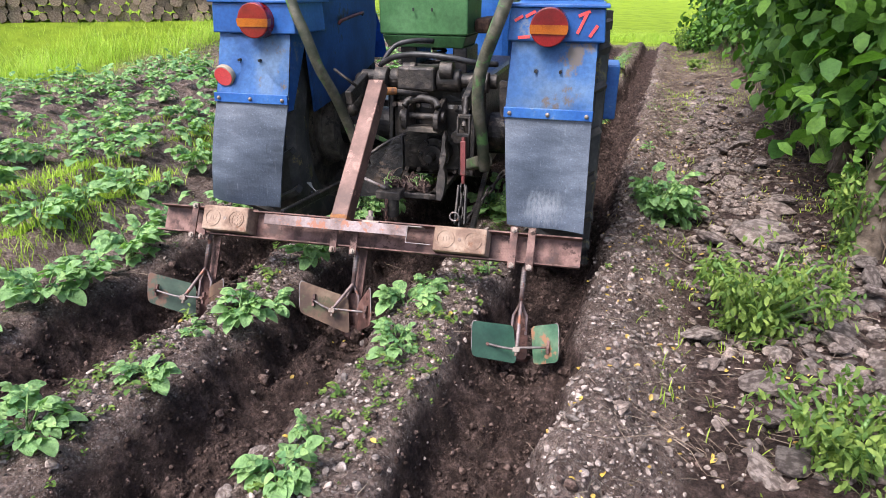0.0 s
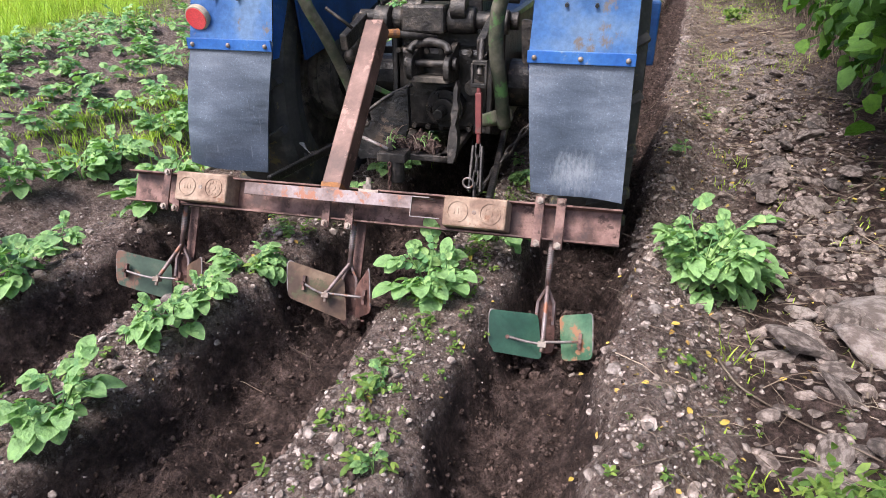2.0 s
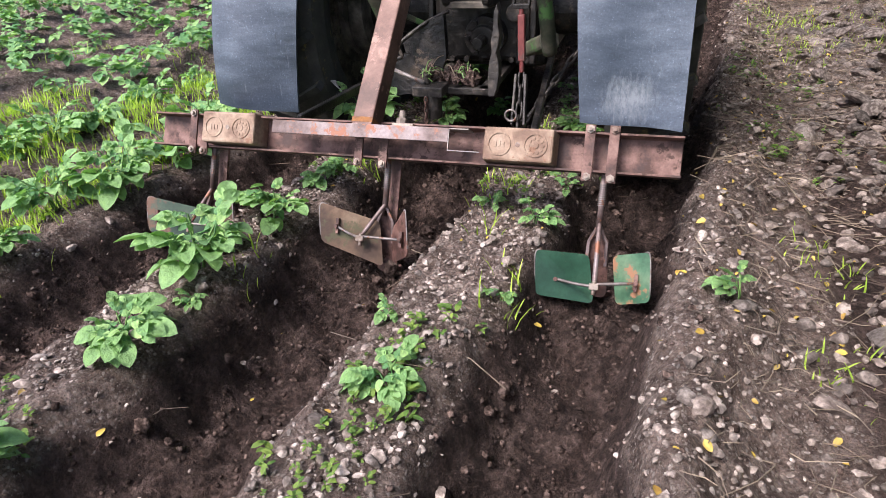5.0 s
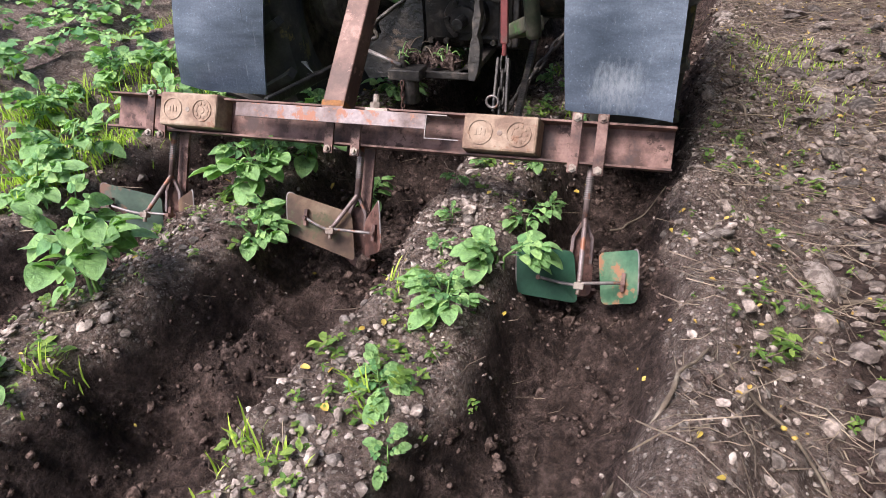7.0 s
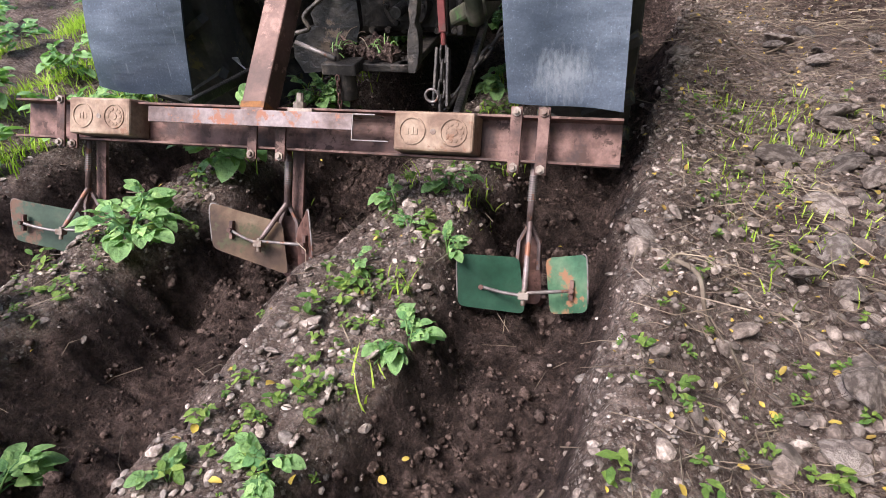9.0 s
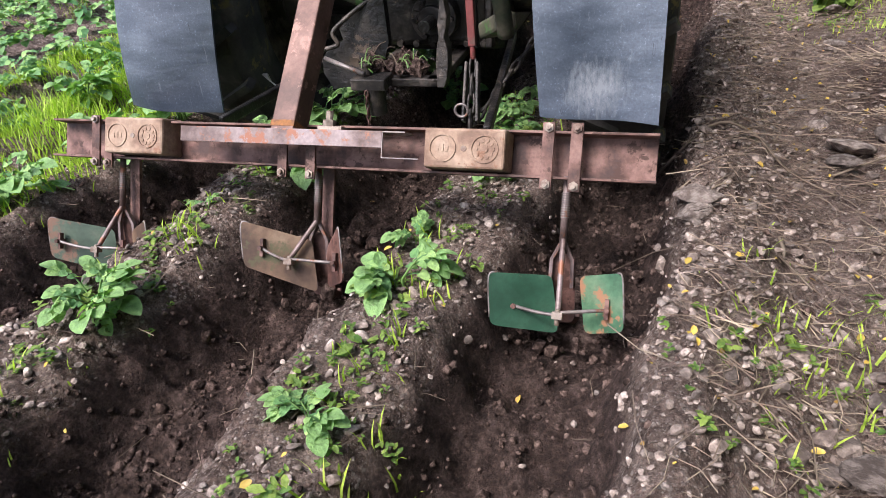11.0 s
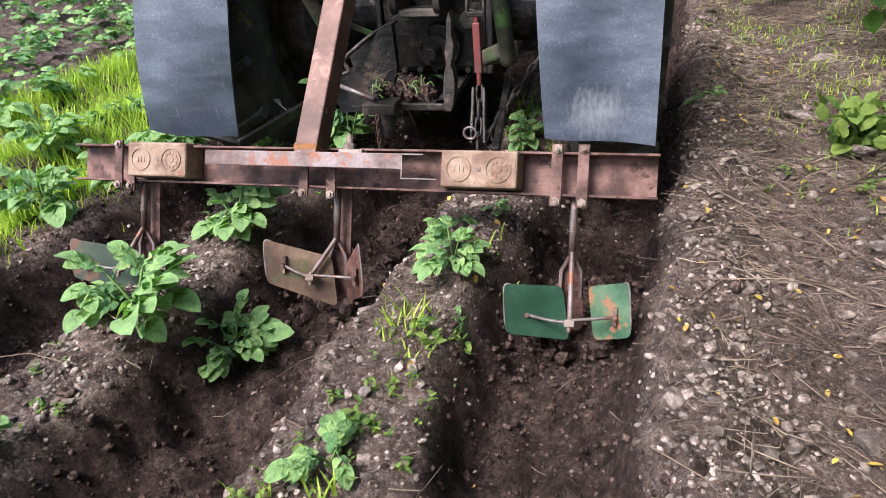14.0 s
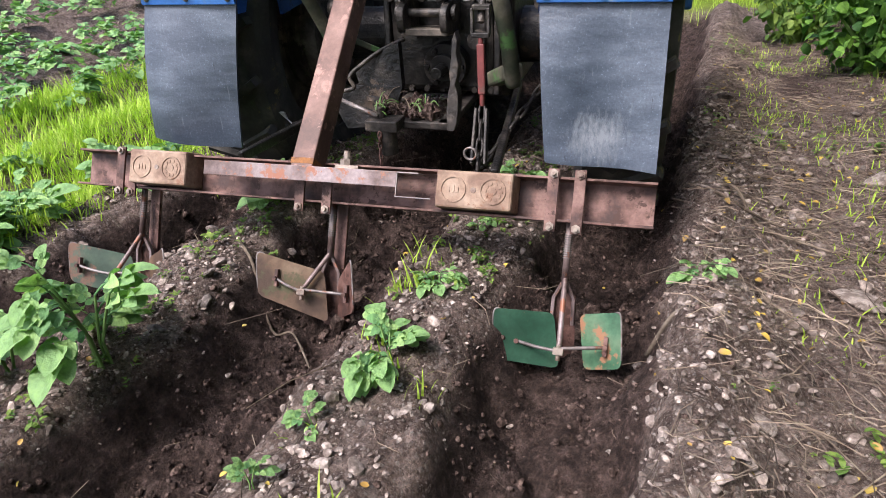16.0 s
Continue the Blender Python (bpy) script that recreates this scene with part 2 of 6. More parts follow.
AMBER_GLASS = surface("amber_lamp_glass", [(0.3, (0.25, 0.06, 0.006)), (0.7, (0.42, 0.11, 0.01))], 8, 0.25, 0.0, 200, 0.3, 0.001, clear=0.4)
REFLECTOR = surface("red_reflector", [(0.3, (0.75, 0.07, 0.08)), (0.7, (0.85, 0.12, 0.12))], 10, 0.3, 0.0, 200, 0.2, 0.001, clear=0.3)
TAN_RIM = surface("weathered_rim", [(0.3, (0.35, 0.3, 0.22)), (0.7, (0.5, 0.44, 0.34))], 20, 0.6)
DUSTY = surface("dusty_cast_iron", [(0.3, (0.05, 0.042, 0.034)), (0.5, (0.12, 0.1, 0.08)), (0.75, (0.22, 0.185, 0.15))], 12, 0.75, 0.0, 60, 0.6, 0.004,
                wear=(0.045, 0.038, 0.032), wear_scale=9, wear_from=0.55)
HOSE = surface("black_hose", [(0.3, (0.015, 0.015, 0.016)), (0.7, (0.04, 0.04, 0.042))], 20, 0.45)
SEAT_FUR = surface("brown_seat_pad", [(0.3, (0.05, 0.026, 0.018)), (0.7, (0.12, 0.065, 0.04))], 30, 0.9, 0.0, 90, 0.8, 0.004)
BARK = surface("bark", [(0.3, (0.07, 0.05, 0.035)), (0.6, (0.15, 0.115, 0.085)), (0.8, (0.22, 0.18, 0.14))], 16, 0.9, 0.0, 60, 0.8, 0.008)
LOG_END = surface("cut_log_end", [(0.3, (0.17, 0.115, 0.09)), (0.55, (0.3, 0.215, 0.17)), (0.8, (0.43, 0.33, 0.27))], 5, 0.85, 0.0, 50, 0.3, 0.003, per_object=0.55)
STONE = surface("field_stone", [(0.3, (0.12, 0.094, 0.08)), (0.5, (0.235, 0.192, 0.168)), (0.75, (0.46, 0.395, 0.355))], 40, 0.85, 0.0, 160, 0.8, 0.003, island=0.5)
ROCK = surface("rubble_stone", [(0.36, (0.13, 0.102, 0.088)), (0.5, (0.215, 0.175, 0.153)), (0.65, (0.36, 0.305, 0.272))], 3, 0.9, 0.0, 16, 0.8, 0.03, per_object=0.45)
PALE_STONE = surface("pale_field_stone", [(0.36, (0.25, 0.2, 0.175)), (0.5, (0.38, 0.315, 0.28)), (0.65, (0.54, 0.465, 0.42))], 3, 0.9, 0.0, 16, 0.8, 0.03, per_object=0.25)
CHIP = surface("stone_chip", [(0.3, (0.095, 0.073, 0.062)), (0.5, (0.17, 0.136, 0.118)), (0.75, (0.32, 0.268, 0.235))], 40, 0.88, 0.0, 160, 0.8, 0.003, island=0.5)
CLOD = surface("soil_clod", [(0.36, (0.036, 0.024, 0.02)), (0.5, (0.084, 0.058, 0.049)), (0.66, (0.17, 0.122, 0.106))], 60, 0.95, 0.0, 150, 1.0, 0.008, island=0.35, sheen=0.15)
STRAW = surface("dry_straw", [(0.3, (0.085, 0.06, 0.044)), (0.52, (0.175, 0.134, 0.1)), (0.75, (0.33, 0.27, 0.2))], 6, 0.85, 0.0, 60, 0.2, 0.001, island=0.5)
YELLOW_LEAF = surface("fallen_yellow_leaf", [(0.3, (0.3, 0.18, 0.04)), (0.55, (0.52, 0.39, 0.07)), (0.8, (0.36, 0.2, 0.06))], 12, 0.6, 0.0, 80, 0.2, 0.001, island=0.35)
POTATO_LEAF = leafy("potato_leaf", (0.1, 0.26, 0.1), (0.36, 0.56, 0.21), rough=0.36)
PALE_LIGHT_GAP = surface("pale_light_gap", [(0.3, (0.3, 0.29, 0.28)), (0.6, (0.62, 0.61, 0.6))], 20, 0.6)
POTATO_STEM = surface("potato_stem", [(0.3, (0.1, 0.21, 0.05)), (0.7, (0.2, 0.34, 0.1))], 10, 0.5)
GRASS = leafy("grass_blade", (0.3, 0.45, 0.055), (0.6, 0.76, 0.14), trans=0.4)
WEED = leafy("weed_leaf", (0.075, 0.165, 0.035), (0.25, 0.35, 0.075), trans=0.3)
HEDGE_LEAF = leafy("hedge_leaf", (0.03, 0.1, 0.02), (0.16, 0.33, 0.05), trans=0.3)
FAR_LEAF = leafy("tree_leaf", (0.02, 0.06, 0.015), (0.07, 0.15, 0.03), trans=0.2)


def ground_material():
    """Dark moist soil in the fresh furrows, its tone also painting hedge shade on the headland, paler dry gravelly soil
    elsewhere, meadow grass beyond the plot.
    """
    m = bpy.data.materials.new("field_soil")
    m.use_nodes = True
    nt = m.node_tree
    b = nt.nodes["Principled BSDF"]
    co = nt.nodes.new("ShaderNodeTexCoord").outputs["Object"]
    big, _ = noise_node(nt, co, 1.7, 5)
    patch, _ = noise_node(nt, co, 6.0, 5, 0.65)
    mid, _ = noise_node(nt, co, 22.0, 8, 0.72)
    crumb, _ = noise_node(nt, co, 75.0, 6, 0.75)
    fine, _ = noise_node(nt, co, 210.0, 4, 0.7)
    _, wcol = noise_node(nt, co, 60.0, 4, 0.7)
    wm = nt.nodes.new("ShaderNodeVectorMath")
    wm.operation = "MULTIPLY_ADD"
    nt.links.new(wcol, wm.inputs[0])
    wm.inputs[1].default_value = (0.016, 0.016, 0.016)
    nt.links.new(co, wm.inputs[2])
    warped = wm.outputs[0]

    def chips(scale, lo, hi):
        """Scattered small stones: their mask, and a tint for each."""
        d, c = noise_node(nt, warped, scale, kind="VORONOI")
        sp = nt.nodes.new("ShaderNodeSeparateColor")
        nt.links.new(c, sp.inputs[0])
        chosen = ramp_node(nt, sp.outputs[1], [(lo, (0, 0, 0)), (hi, (1, 1, 1))])
        core = ramp_node(nt, d, [(0.3, (1, 1, 1)), (0.5, (0, 0, 0))])
        return mixed(nt, 1.0, chosen, core, "MULTIPLY"), sp.outputs[0]
    speck, tint = chips(95.0, 0.56, 0.6)
    grit, tint2 = chips(210.0, 0.5, 0.6)
    stone = ramp_node(nt, tint, [(0.0, (0.17, 0.13, 0.115)), (0.5, (0.3, 0.24, 0.21)), (1.0, (0.56, 0.48, 0.43))])
    sand = ramp_node(nt, tint2, [(0.0, (0.14, 0.105, 0.09)), (1.0, (0.46, 0.39, 0.345))])
    dry = ramp_node(nt, mid, [(0.36, (0.098, 0.067, 0.056)), (0.5, (0.23, 0.17, 0.146)), (0.63, (0.42, 0.33, 0.288))])
    dry = mixed(nt, 0.75, dry, ramp_node(nt, crumb, [(0.36, (0.3, 0.28, 0.27)), (0.5, (0.95, 0.95, 0.95)), (0.64, (1.75, 1.72, 1.68))]), "MULTIPLY")
    dry = mixed(nt, 0.6, dry, ramp_node(nt, patch, [(0.35, (0.55, 0.53, 0.52)), (0.62, (1.25, 1.23, 1.2))]), "MULTIPLY")
    dry = mixed(nt, grit, dry, sand)
    dry = mixed(nt, speck, dry, stone)
    wet_or_shaded = ramp_node(nt, mid, [(0.36, (0.036, 0.0235, 0.02)), (0.5, (0.091, 0.0625, 0.054)), (0.64, (0.182, 0.129, 0.113))])
    wet_or_shaded = mixed(nt, 0.6, wet_or_shaded, ramp_node(nt, crumb, [(0.36, (0.3, 0.28, 0.27)), (0.5, (0.95, 0.95, 0.95)), (0.64, (1.8, 1.75, 1.7))]), "MULTIPLY")
    wet_or_shaded = mixed(nt, 0.5, wet_or_shaded, ramp_node(nt, patch, [(0.35, (0.6, 0.58, 0.57)), (0.65, (1.3, 1.26, 1.22))]), "MULTIPLY")
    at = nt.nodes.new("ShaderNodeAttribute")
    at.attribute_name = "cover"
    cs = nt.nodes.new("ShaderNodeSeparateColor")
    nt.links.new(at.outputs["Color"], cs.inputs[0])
    # the edge between dry soil and the moist or shade-painted soil is ragged
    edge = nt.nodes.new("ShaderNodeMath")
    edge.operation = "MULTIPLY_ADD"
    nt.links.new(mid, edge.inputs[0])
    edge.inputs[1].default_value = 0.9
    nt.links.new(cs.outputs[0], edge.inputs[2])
    soil = mixed(nt, ramp_node(nt, edge.outputs[0], [(0.8, (0, 0, 0)), (1.14, (1, 1, 1))]), dry, wet_or_shaded)
    turf = ramp_node(nt, big, [(0.3, (0.2, 0.31, 0.02)), (0.5, (0.3, 0.44, 0.03)), (0.75, (0.4, 0.54, 0.045))])
    turf = mixed(nt, 0.5, turf, ramp_node(nt, crumb, [(0.3, (0.5, 0.55, 0.4)), (0.7, (1.15, 1.15, 1.1))]), "MULTIPLY")
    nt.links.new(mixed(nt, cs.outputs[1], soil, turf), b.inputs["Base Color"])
    b.inputs["Roughness"].default_value = 0.94
    b.inputs["Specular IOR Level"].default_value = 0.2
    normal = None
    for height, depth in ((mid, 0.085), (crumb, 0.04), (fine, 0.012), (speck, 0.005)):
        bp = nt.nodes.new("ShaderNodeBump")
        bp.inputs["Strength"].default_value, bp.inputs["Distance"].default_value = 1.0, depth
        nt.links.new(height, bp.inputs["Height"])
        if normal:
            nt.links.new(normal, bp.inputs["Normal"])
        normal = bp.outputs["Normal"]
    nt.links.new(normal, b.inputs["Normal"])
    return m


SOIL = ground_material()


# ---------------------------------------------------------------- mesh helpers
def part(name, bm, material, parent=None, label="", m=None, smooth=False, bevel=0.0):
    """Links a bmesh as one mesh object under its thing."""
    if bevel:
        bmesh.ops.bevel(bm, geom=list(bm.edges), offset=bevel, segments=2, affect="EDGES", profile=0.5)
    me = bpy.data.meshes.new(name)
    bm.to_mesh(me)
    bm.free()
    for mat in material if isinstance(material, (list, tuple)) else [material]:
        me.materials.append(mat)
    if smooth:
        me.polygons.foreach_set("use_smooth", [True] * len(me.polygons))
    ob = new(name, me)
    if parent:
        ob.parent = parent
    if m is not None:
        ob.matrix_basis = m
    if label:
        tagged(ob, label)
    return ob


def box(lo, hi, bm=None):
    bm = bm or bmesh.new()
    c = [(a + b) / 2 for a, b in zip(lo, hi)]
    s = [abs(b - a) for a, b in zip(lo, hi)]
    bmesh.ops.create_cube(bm, size=1, matrix=Matrix.Translation(c) @ Matrix.Diagonal((*s, 1)))
    return bm


def rod(a, b, r, bm=None, seg=10, r2=None):
    bm = bm or bmesh.new()
    a, b = Vector(a), Vector(b)
    d = b - a
    m = Matrix.Translation((a + b) / 2) @ d.to_track_quat("Z", "Y").to_matrix().to_4x4()
    bmesh.ops.create_cone(bm, cap_ends=True, segments=seg, radius1=r, radius2=r if r2 is None else r2, depth=d.length, matrix=m)
    return bm


def bar(a, b, w, h, bm=None, up=(0, 0, 1)):
    """A rectangular bar from a to b, w wide and h thick."""
    bm = bm or bmesh.new()
    a, b = Vector(a), Vector(b)
    z = (b - a).normalized()
    x = Vector(up).cross(z)
    if x.length < 1e-4:
        x = Vector((1, 0, 0))
    x.normalize()
    y = z.cross(x)
    rot = Matrix((x, y, z)).transposed().to_4x4()
    bmesh.ops.create_cube(bm, size=1, matrix=Matrix.Translation((a + b) / 2) @ rot @ Matrix.Diagonal((w, h, (b - a).length, 1)))
    return bm


def tube(points, r, bm=None, seg=8, radii=None):
    """A bent round tube through points, smoothed."""
    bm = bm or bmesh.new()
    pts = [Vector(p) for p in points]
    fine = []
    for i in range(len(pts) - 1):
        p0, p1, p2, p3 = pts[max(i - 1, 0)], pts[i], pts[i + 1], pts[min(i + 2, len(pts) - 1)]
        for k in range(5):
            t = k / 5
            fine.append(0.5 * (2 * p1 + (p2 - p0) * t + (2 * p0 - 5 * p1 + 4 * p2 - p3) * t * t + (3 * p1 - p0 - 3 * p2 + p3) * t ** 3))
    fine.append(pts[-1])
    rings = []
    for i, p in enumerate(fine):
        d = (fine[min(i + 1, len(fine) - 1)] - fine[max(i - 1, 0)]).normalized()
        x = d.orthogonal().normalized() if not rings else (last - last.dot(d) * d).normalized()
        last = x
        y = d.cross(x)
        rr = r if radii is None else radii[0] + (radii[1] - radii[0]) * i / (len(fine) - 1)
        rings.append([bm.verts.new(p + rr * (math.cos(a) * x + math.sin(a) * y)) for a in (2 * math.pi * k / seg for k in range(seg))])
    for u, v in zip(rings, rings[1:]):
        for k in range(seg):
            bm.faces.new((u[k], u[(k + 1) % seg], v[(k + 1) % seg], v[k]))
    bm.faces.new(rings[0][::-1])
    bm.faces.new(rings[-1])
    return bm


def plate(corners, thick, round_by=0.02, bm=None):
    """A four-cornered sheet with rounded corners, slightly bent if the corners do not lie in one plane."""
    bm = bm or bmesh.new()
    c = [Vector(p) for p in corners]
    ring = []
    for i in range(4):
        p, a, b = c[i], c[i - 1], c[(i + 1) % 4]
        u, v = (a - p).normalized(), (b - p).normalized()
        for k in range(5):
            t = k / 4
            ring.append(p + round_by * (u * (1 - t) ** 2 + v * t ** 2))
    n = (c[1] - c[0]).cross(c[3] - c[0]).normalized() * thick / 2
    f = [bm.verts.new(p + n) for p in ring]
    g = [bm.verts.new(p - n) for p in ring]
    bm.faces.new(f)
    bm.faces.new(g[::-1])
    for i in range(len(ring)):
        j = (i + 1) % len(ring)
        bm.faces.new((f[i], g[i], g[j], f[j]))
    bmesh.ops.recalc_face_normals(bm, faces=bm.faces[:])
    return bm


def lump(seed, flat=0.7, rough=0.28, points=0):
    """A small irregular stone: angular, from points, or a crumbly clod."""
    bm = bmesh.new()
    r = np.random.RandomState(seed)
    if points:
        for _ in range(points):
            d = r.randn(3)
            bm.verts.new(Vector(d / np.linalg.norm(d) * r.uniform(0.75, 1.05)))
        gone = bmesh.ops.convex_hull(bm, input=bm.verts[:])
        bmesh.ops.delete(bm, geom=[g for g in gone["geom_interior"] if isinstance(g, bmesh.types.BMVert)], context="VERTS")
    else:
        bmesh.ops.create_icosphere(bm, subdivisions=1, radius=1)
        for v in bm.verts:
            v.co *= 1 + rough * (r.rand() - 0.5)
    for v in bm.verts:
        v.co.z *= flat
    bmesh.ops.triangulate(bm, faces=bm.faces[:])
    bmesh.ops.recalc_face_normals(bm, faces=bm.faces[:])
    bm.verts.index_update()
    v = np.array([list(q.co) for q in bm.verts])
    t = np.array([[q.index for q in f.verts] for f in bm.faces])
    bm.free()
    return v, t


# ---------------------------------------------------------------- ground
def lattice(seed):
    return np.random.RandomState(seed).rand(256, 256)


def soft_noise(x, y, seed):
    """Smooth value noise on arrays, -1 to 1."""
    g = lattice(seed)
    xi, yi = np.floor(x).astype(int), np.floor(y).astype(int)
    fx, fy = x - xi, y - yi
    fx, fy = fx * fx * (3 - 2 * fx), fy * fy * (3 - 2 * fy)
    a, b = g[xi % 256, yi % 256], g[(xi + 1) % 256, yi % 256]
    c, d = g[xi % 256, (yi + 1) % 256], g[(xi + 1) % 256, (yi + 1) % 256]
    return 2 * ((a * (1 - fx) + b * fx) * (1 - fy) + (c * (1 - fx) + d * fx) * fy) - 1


def step01(lo, hi, v):
    t = np.clip((v - lo) / (hi - lo), 0, 1)
    return t * t * (3 - 2 * t)


PLOT_END, PLOT_LEFT = 14.0, -6.7
FURROWS = (0.75, 0.04, -0.63)


def ground_height(x, y):
    """Height of the soil, and how much of it is fresh furrow and how much is meadow."""
    x, y = np.asarray(x, float), np.asarray(y, float)
    xs = x + 0.035 * soft_noise(x * 0.9 + 7, y * 0.9, 3) + 0.025 * soft_noise(x * 4, y * 4, 4) + 0.022 * soft_noise(x * 10, y * 10, 17)
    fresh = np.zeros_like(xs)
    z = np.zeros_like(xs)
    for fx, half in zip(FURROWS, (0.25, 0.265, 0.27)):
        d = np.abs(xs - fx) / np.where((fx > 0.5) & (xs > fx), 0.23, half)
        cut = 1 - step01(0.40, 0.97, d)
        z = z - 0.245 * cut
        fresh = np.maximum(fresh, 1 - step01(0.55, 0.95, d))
    crest = step01(-1.25, -0.8, xs) * (1 - step01(0.95, 1.3, xs))
    z = z + 0.105 * crest
    old = (1 - step01(-1.15, -0.95, xs)) * step01(PLOT_LEFT - 0.3, PLOT_LEFT + 0.4, xs)
    z = z + old * 0.07 * np.cos(2 * math.pi * (xs + 1.0) / 0.7)
    worked = (1 - step01(PLOT_END - 0.6, PLOT_END, y))
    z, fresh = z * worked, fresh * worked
    right = step01(1.35, 2.0, xs)
    z = z + 0.10 * right * worked + 0.25 * step01(1.9, 3.2, xs)
    turf = np.maximum(np.maximum(1 - step01(PLOT_LEFT - 0.35, PLOT_LEFT + 0.15, xs + 0.1 * soft_noise(x * 3, y * 3, 9)), step01(PLOT_END - 0.3, PLOT_END + 0.2, y + 0.2 * soft_noise(x * 2, y * 2, 8))), step01(3.1, 3.8, x))
    rough = 1 - turf
    wx, wy = x + 0.03 * soft_noise(x * 7, y * 7, 14), y + 0.03 * soft_noise(x * 7, y * 7, 15)
    lumps = 1 - np.abs(soft_noise(wx * 15, wy * 15, 6))
    crumb = 1 - np.abs(soft_noise(wx * 31, wy * 31, 7))
    z = z + rough * (0.024 * soft_noise(x * 4.3, y * 4.3, 5) + 0.022 * (lumps - 0.5) + 0.015 * (crumb - 0.5))
    z = z + 0.045 * np.exp(-((xs - 1.04) / 0.1) ** 2) * worked * (1 + 0.7 * soft_noise(x * 6, y * 5, 16))
    z = z + rough * fresh * (0.07 * np.abs(soft_noise(wx * 6, wy * 5, 11)) + 0.055 * np.abs(soft_noise(wx * 14, wy * 13, 18)) + 0.02 * np.abs(soft_noise(x * 33, y * 33, 19)) - 0.02)
    u = (-x + y) / math.sqrt(2)
    z = z + 0.58 * step01(8.6, 12.0, u) * step01(3.5, 7.0, -x)
    far = np.hypot(x, y)
    z = z + 0.012 * np.maximum(far - 20, 0) * turf
    return z, fresh, turf


def spread(inner_lo, inner_hi, fine, lo, hi):
    v = list(np.arange(inner_lo, inner_hi, fine))
    d, p = fine, inner_lo
    left = []
    while p > lo:
        d *= 1.12
        p -= d
        left.append(p)
    d, p = fine, inner_hi
    right = []
    while p < hi:
        right.append(p)
        d *= 1.12
        p += d
    return np.array(left[::-1] + v + right)


def build_ground():
    xs = spread(-1.7, 2.2, 0.0185, -300, 300)
    ys = spread(-1.4, 11.6, 0.022, -120, 420)
    gx, gy = np.meshgrid(xs, ys)
    z, fresh, turf = ground_height(gx, gy)
    nx, ny = len(xs), len(ys)
    co = np.stack([gx, gy, z], -1).reshape(-1, 3)
    me = bpy.data.meshes.new("ground")
    me.vertices.add(nx * ny)
    me.vertices.foreach_set("co", co.ravel())
    i = (np.arange(ny - 1)[:, None] * nx + np.arange(nx - 1)[None]).ravel()
    quads = np.stack([i, i + 1, i + 1 + nx, i + nx], -1)
    me.loops.add(quads.size)
    me.loops.foreach_set("vertex_index", quads.ravel())
    me.polygons.add(len(quads))
    me.polygons.foreach_set("loop_start", np.arange(0, quads.size, 4))
    me.update(calc_edges=True)
    me.polygons.foreach_set("use_smooth", np.ones(len(quads), bool))
    at = me.color_attributes.new("cover", "FLOAT_COLOR", "POINT")
    # darker headland soil, with the hedge's shade put into its colour
    headland_shade = step01(1.15, 1.4, gx) * (0.33 + 0.49 * (1 - step01(2.5, 5.0, gy)) + 0.34 * soft_noise(gx * 1.7, gy * 1.3, 33))
    fresh = np.maximum(fresh, np.clip(headland_shade, 0, 0.8))
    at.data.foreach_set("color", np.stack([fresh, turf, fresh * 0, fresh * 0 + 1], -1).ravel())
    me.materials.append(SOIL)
    return tagged(new("ground", me), "brown stony soil with fresh furrows beside a green meadow", "field", kind="structure")


build_ground()


def ground_z(x, y):
    return float(ground_height(np.array([x]), np.array([y]))[0][0])


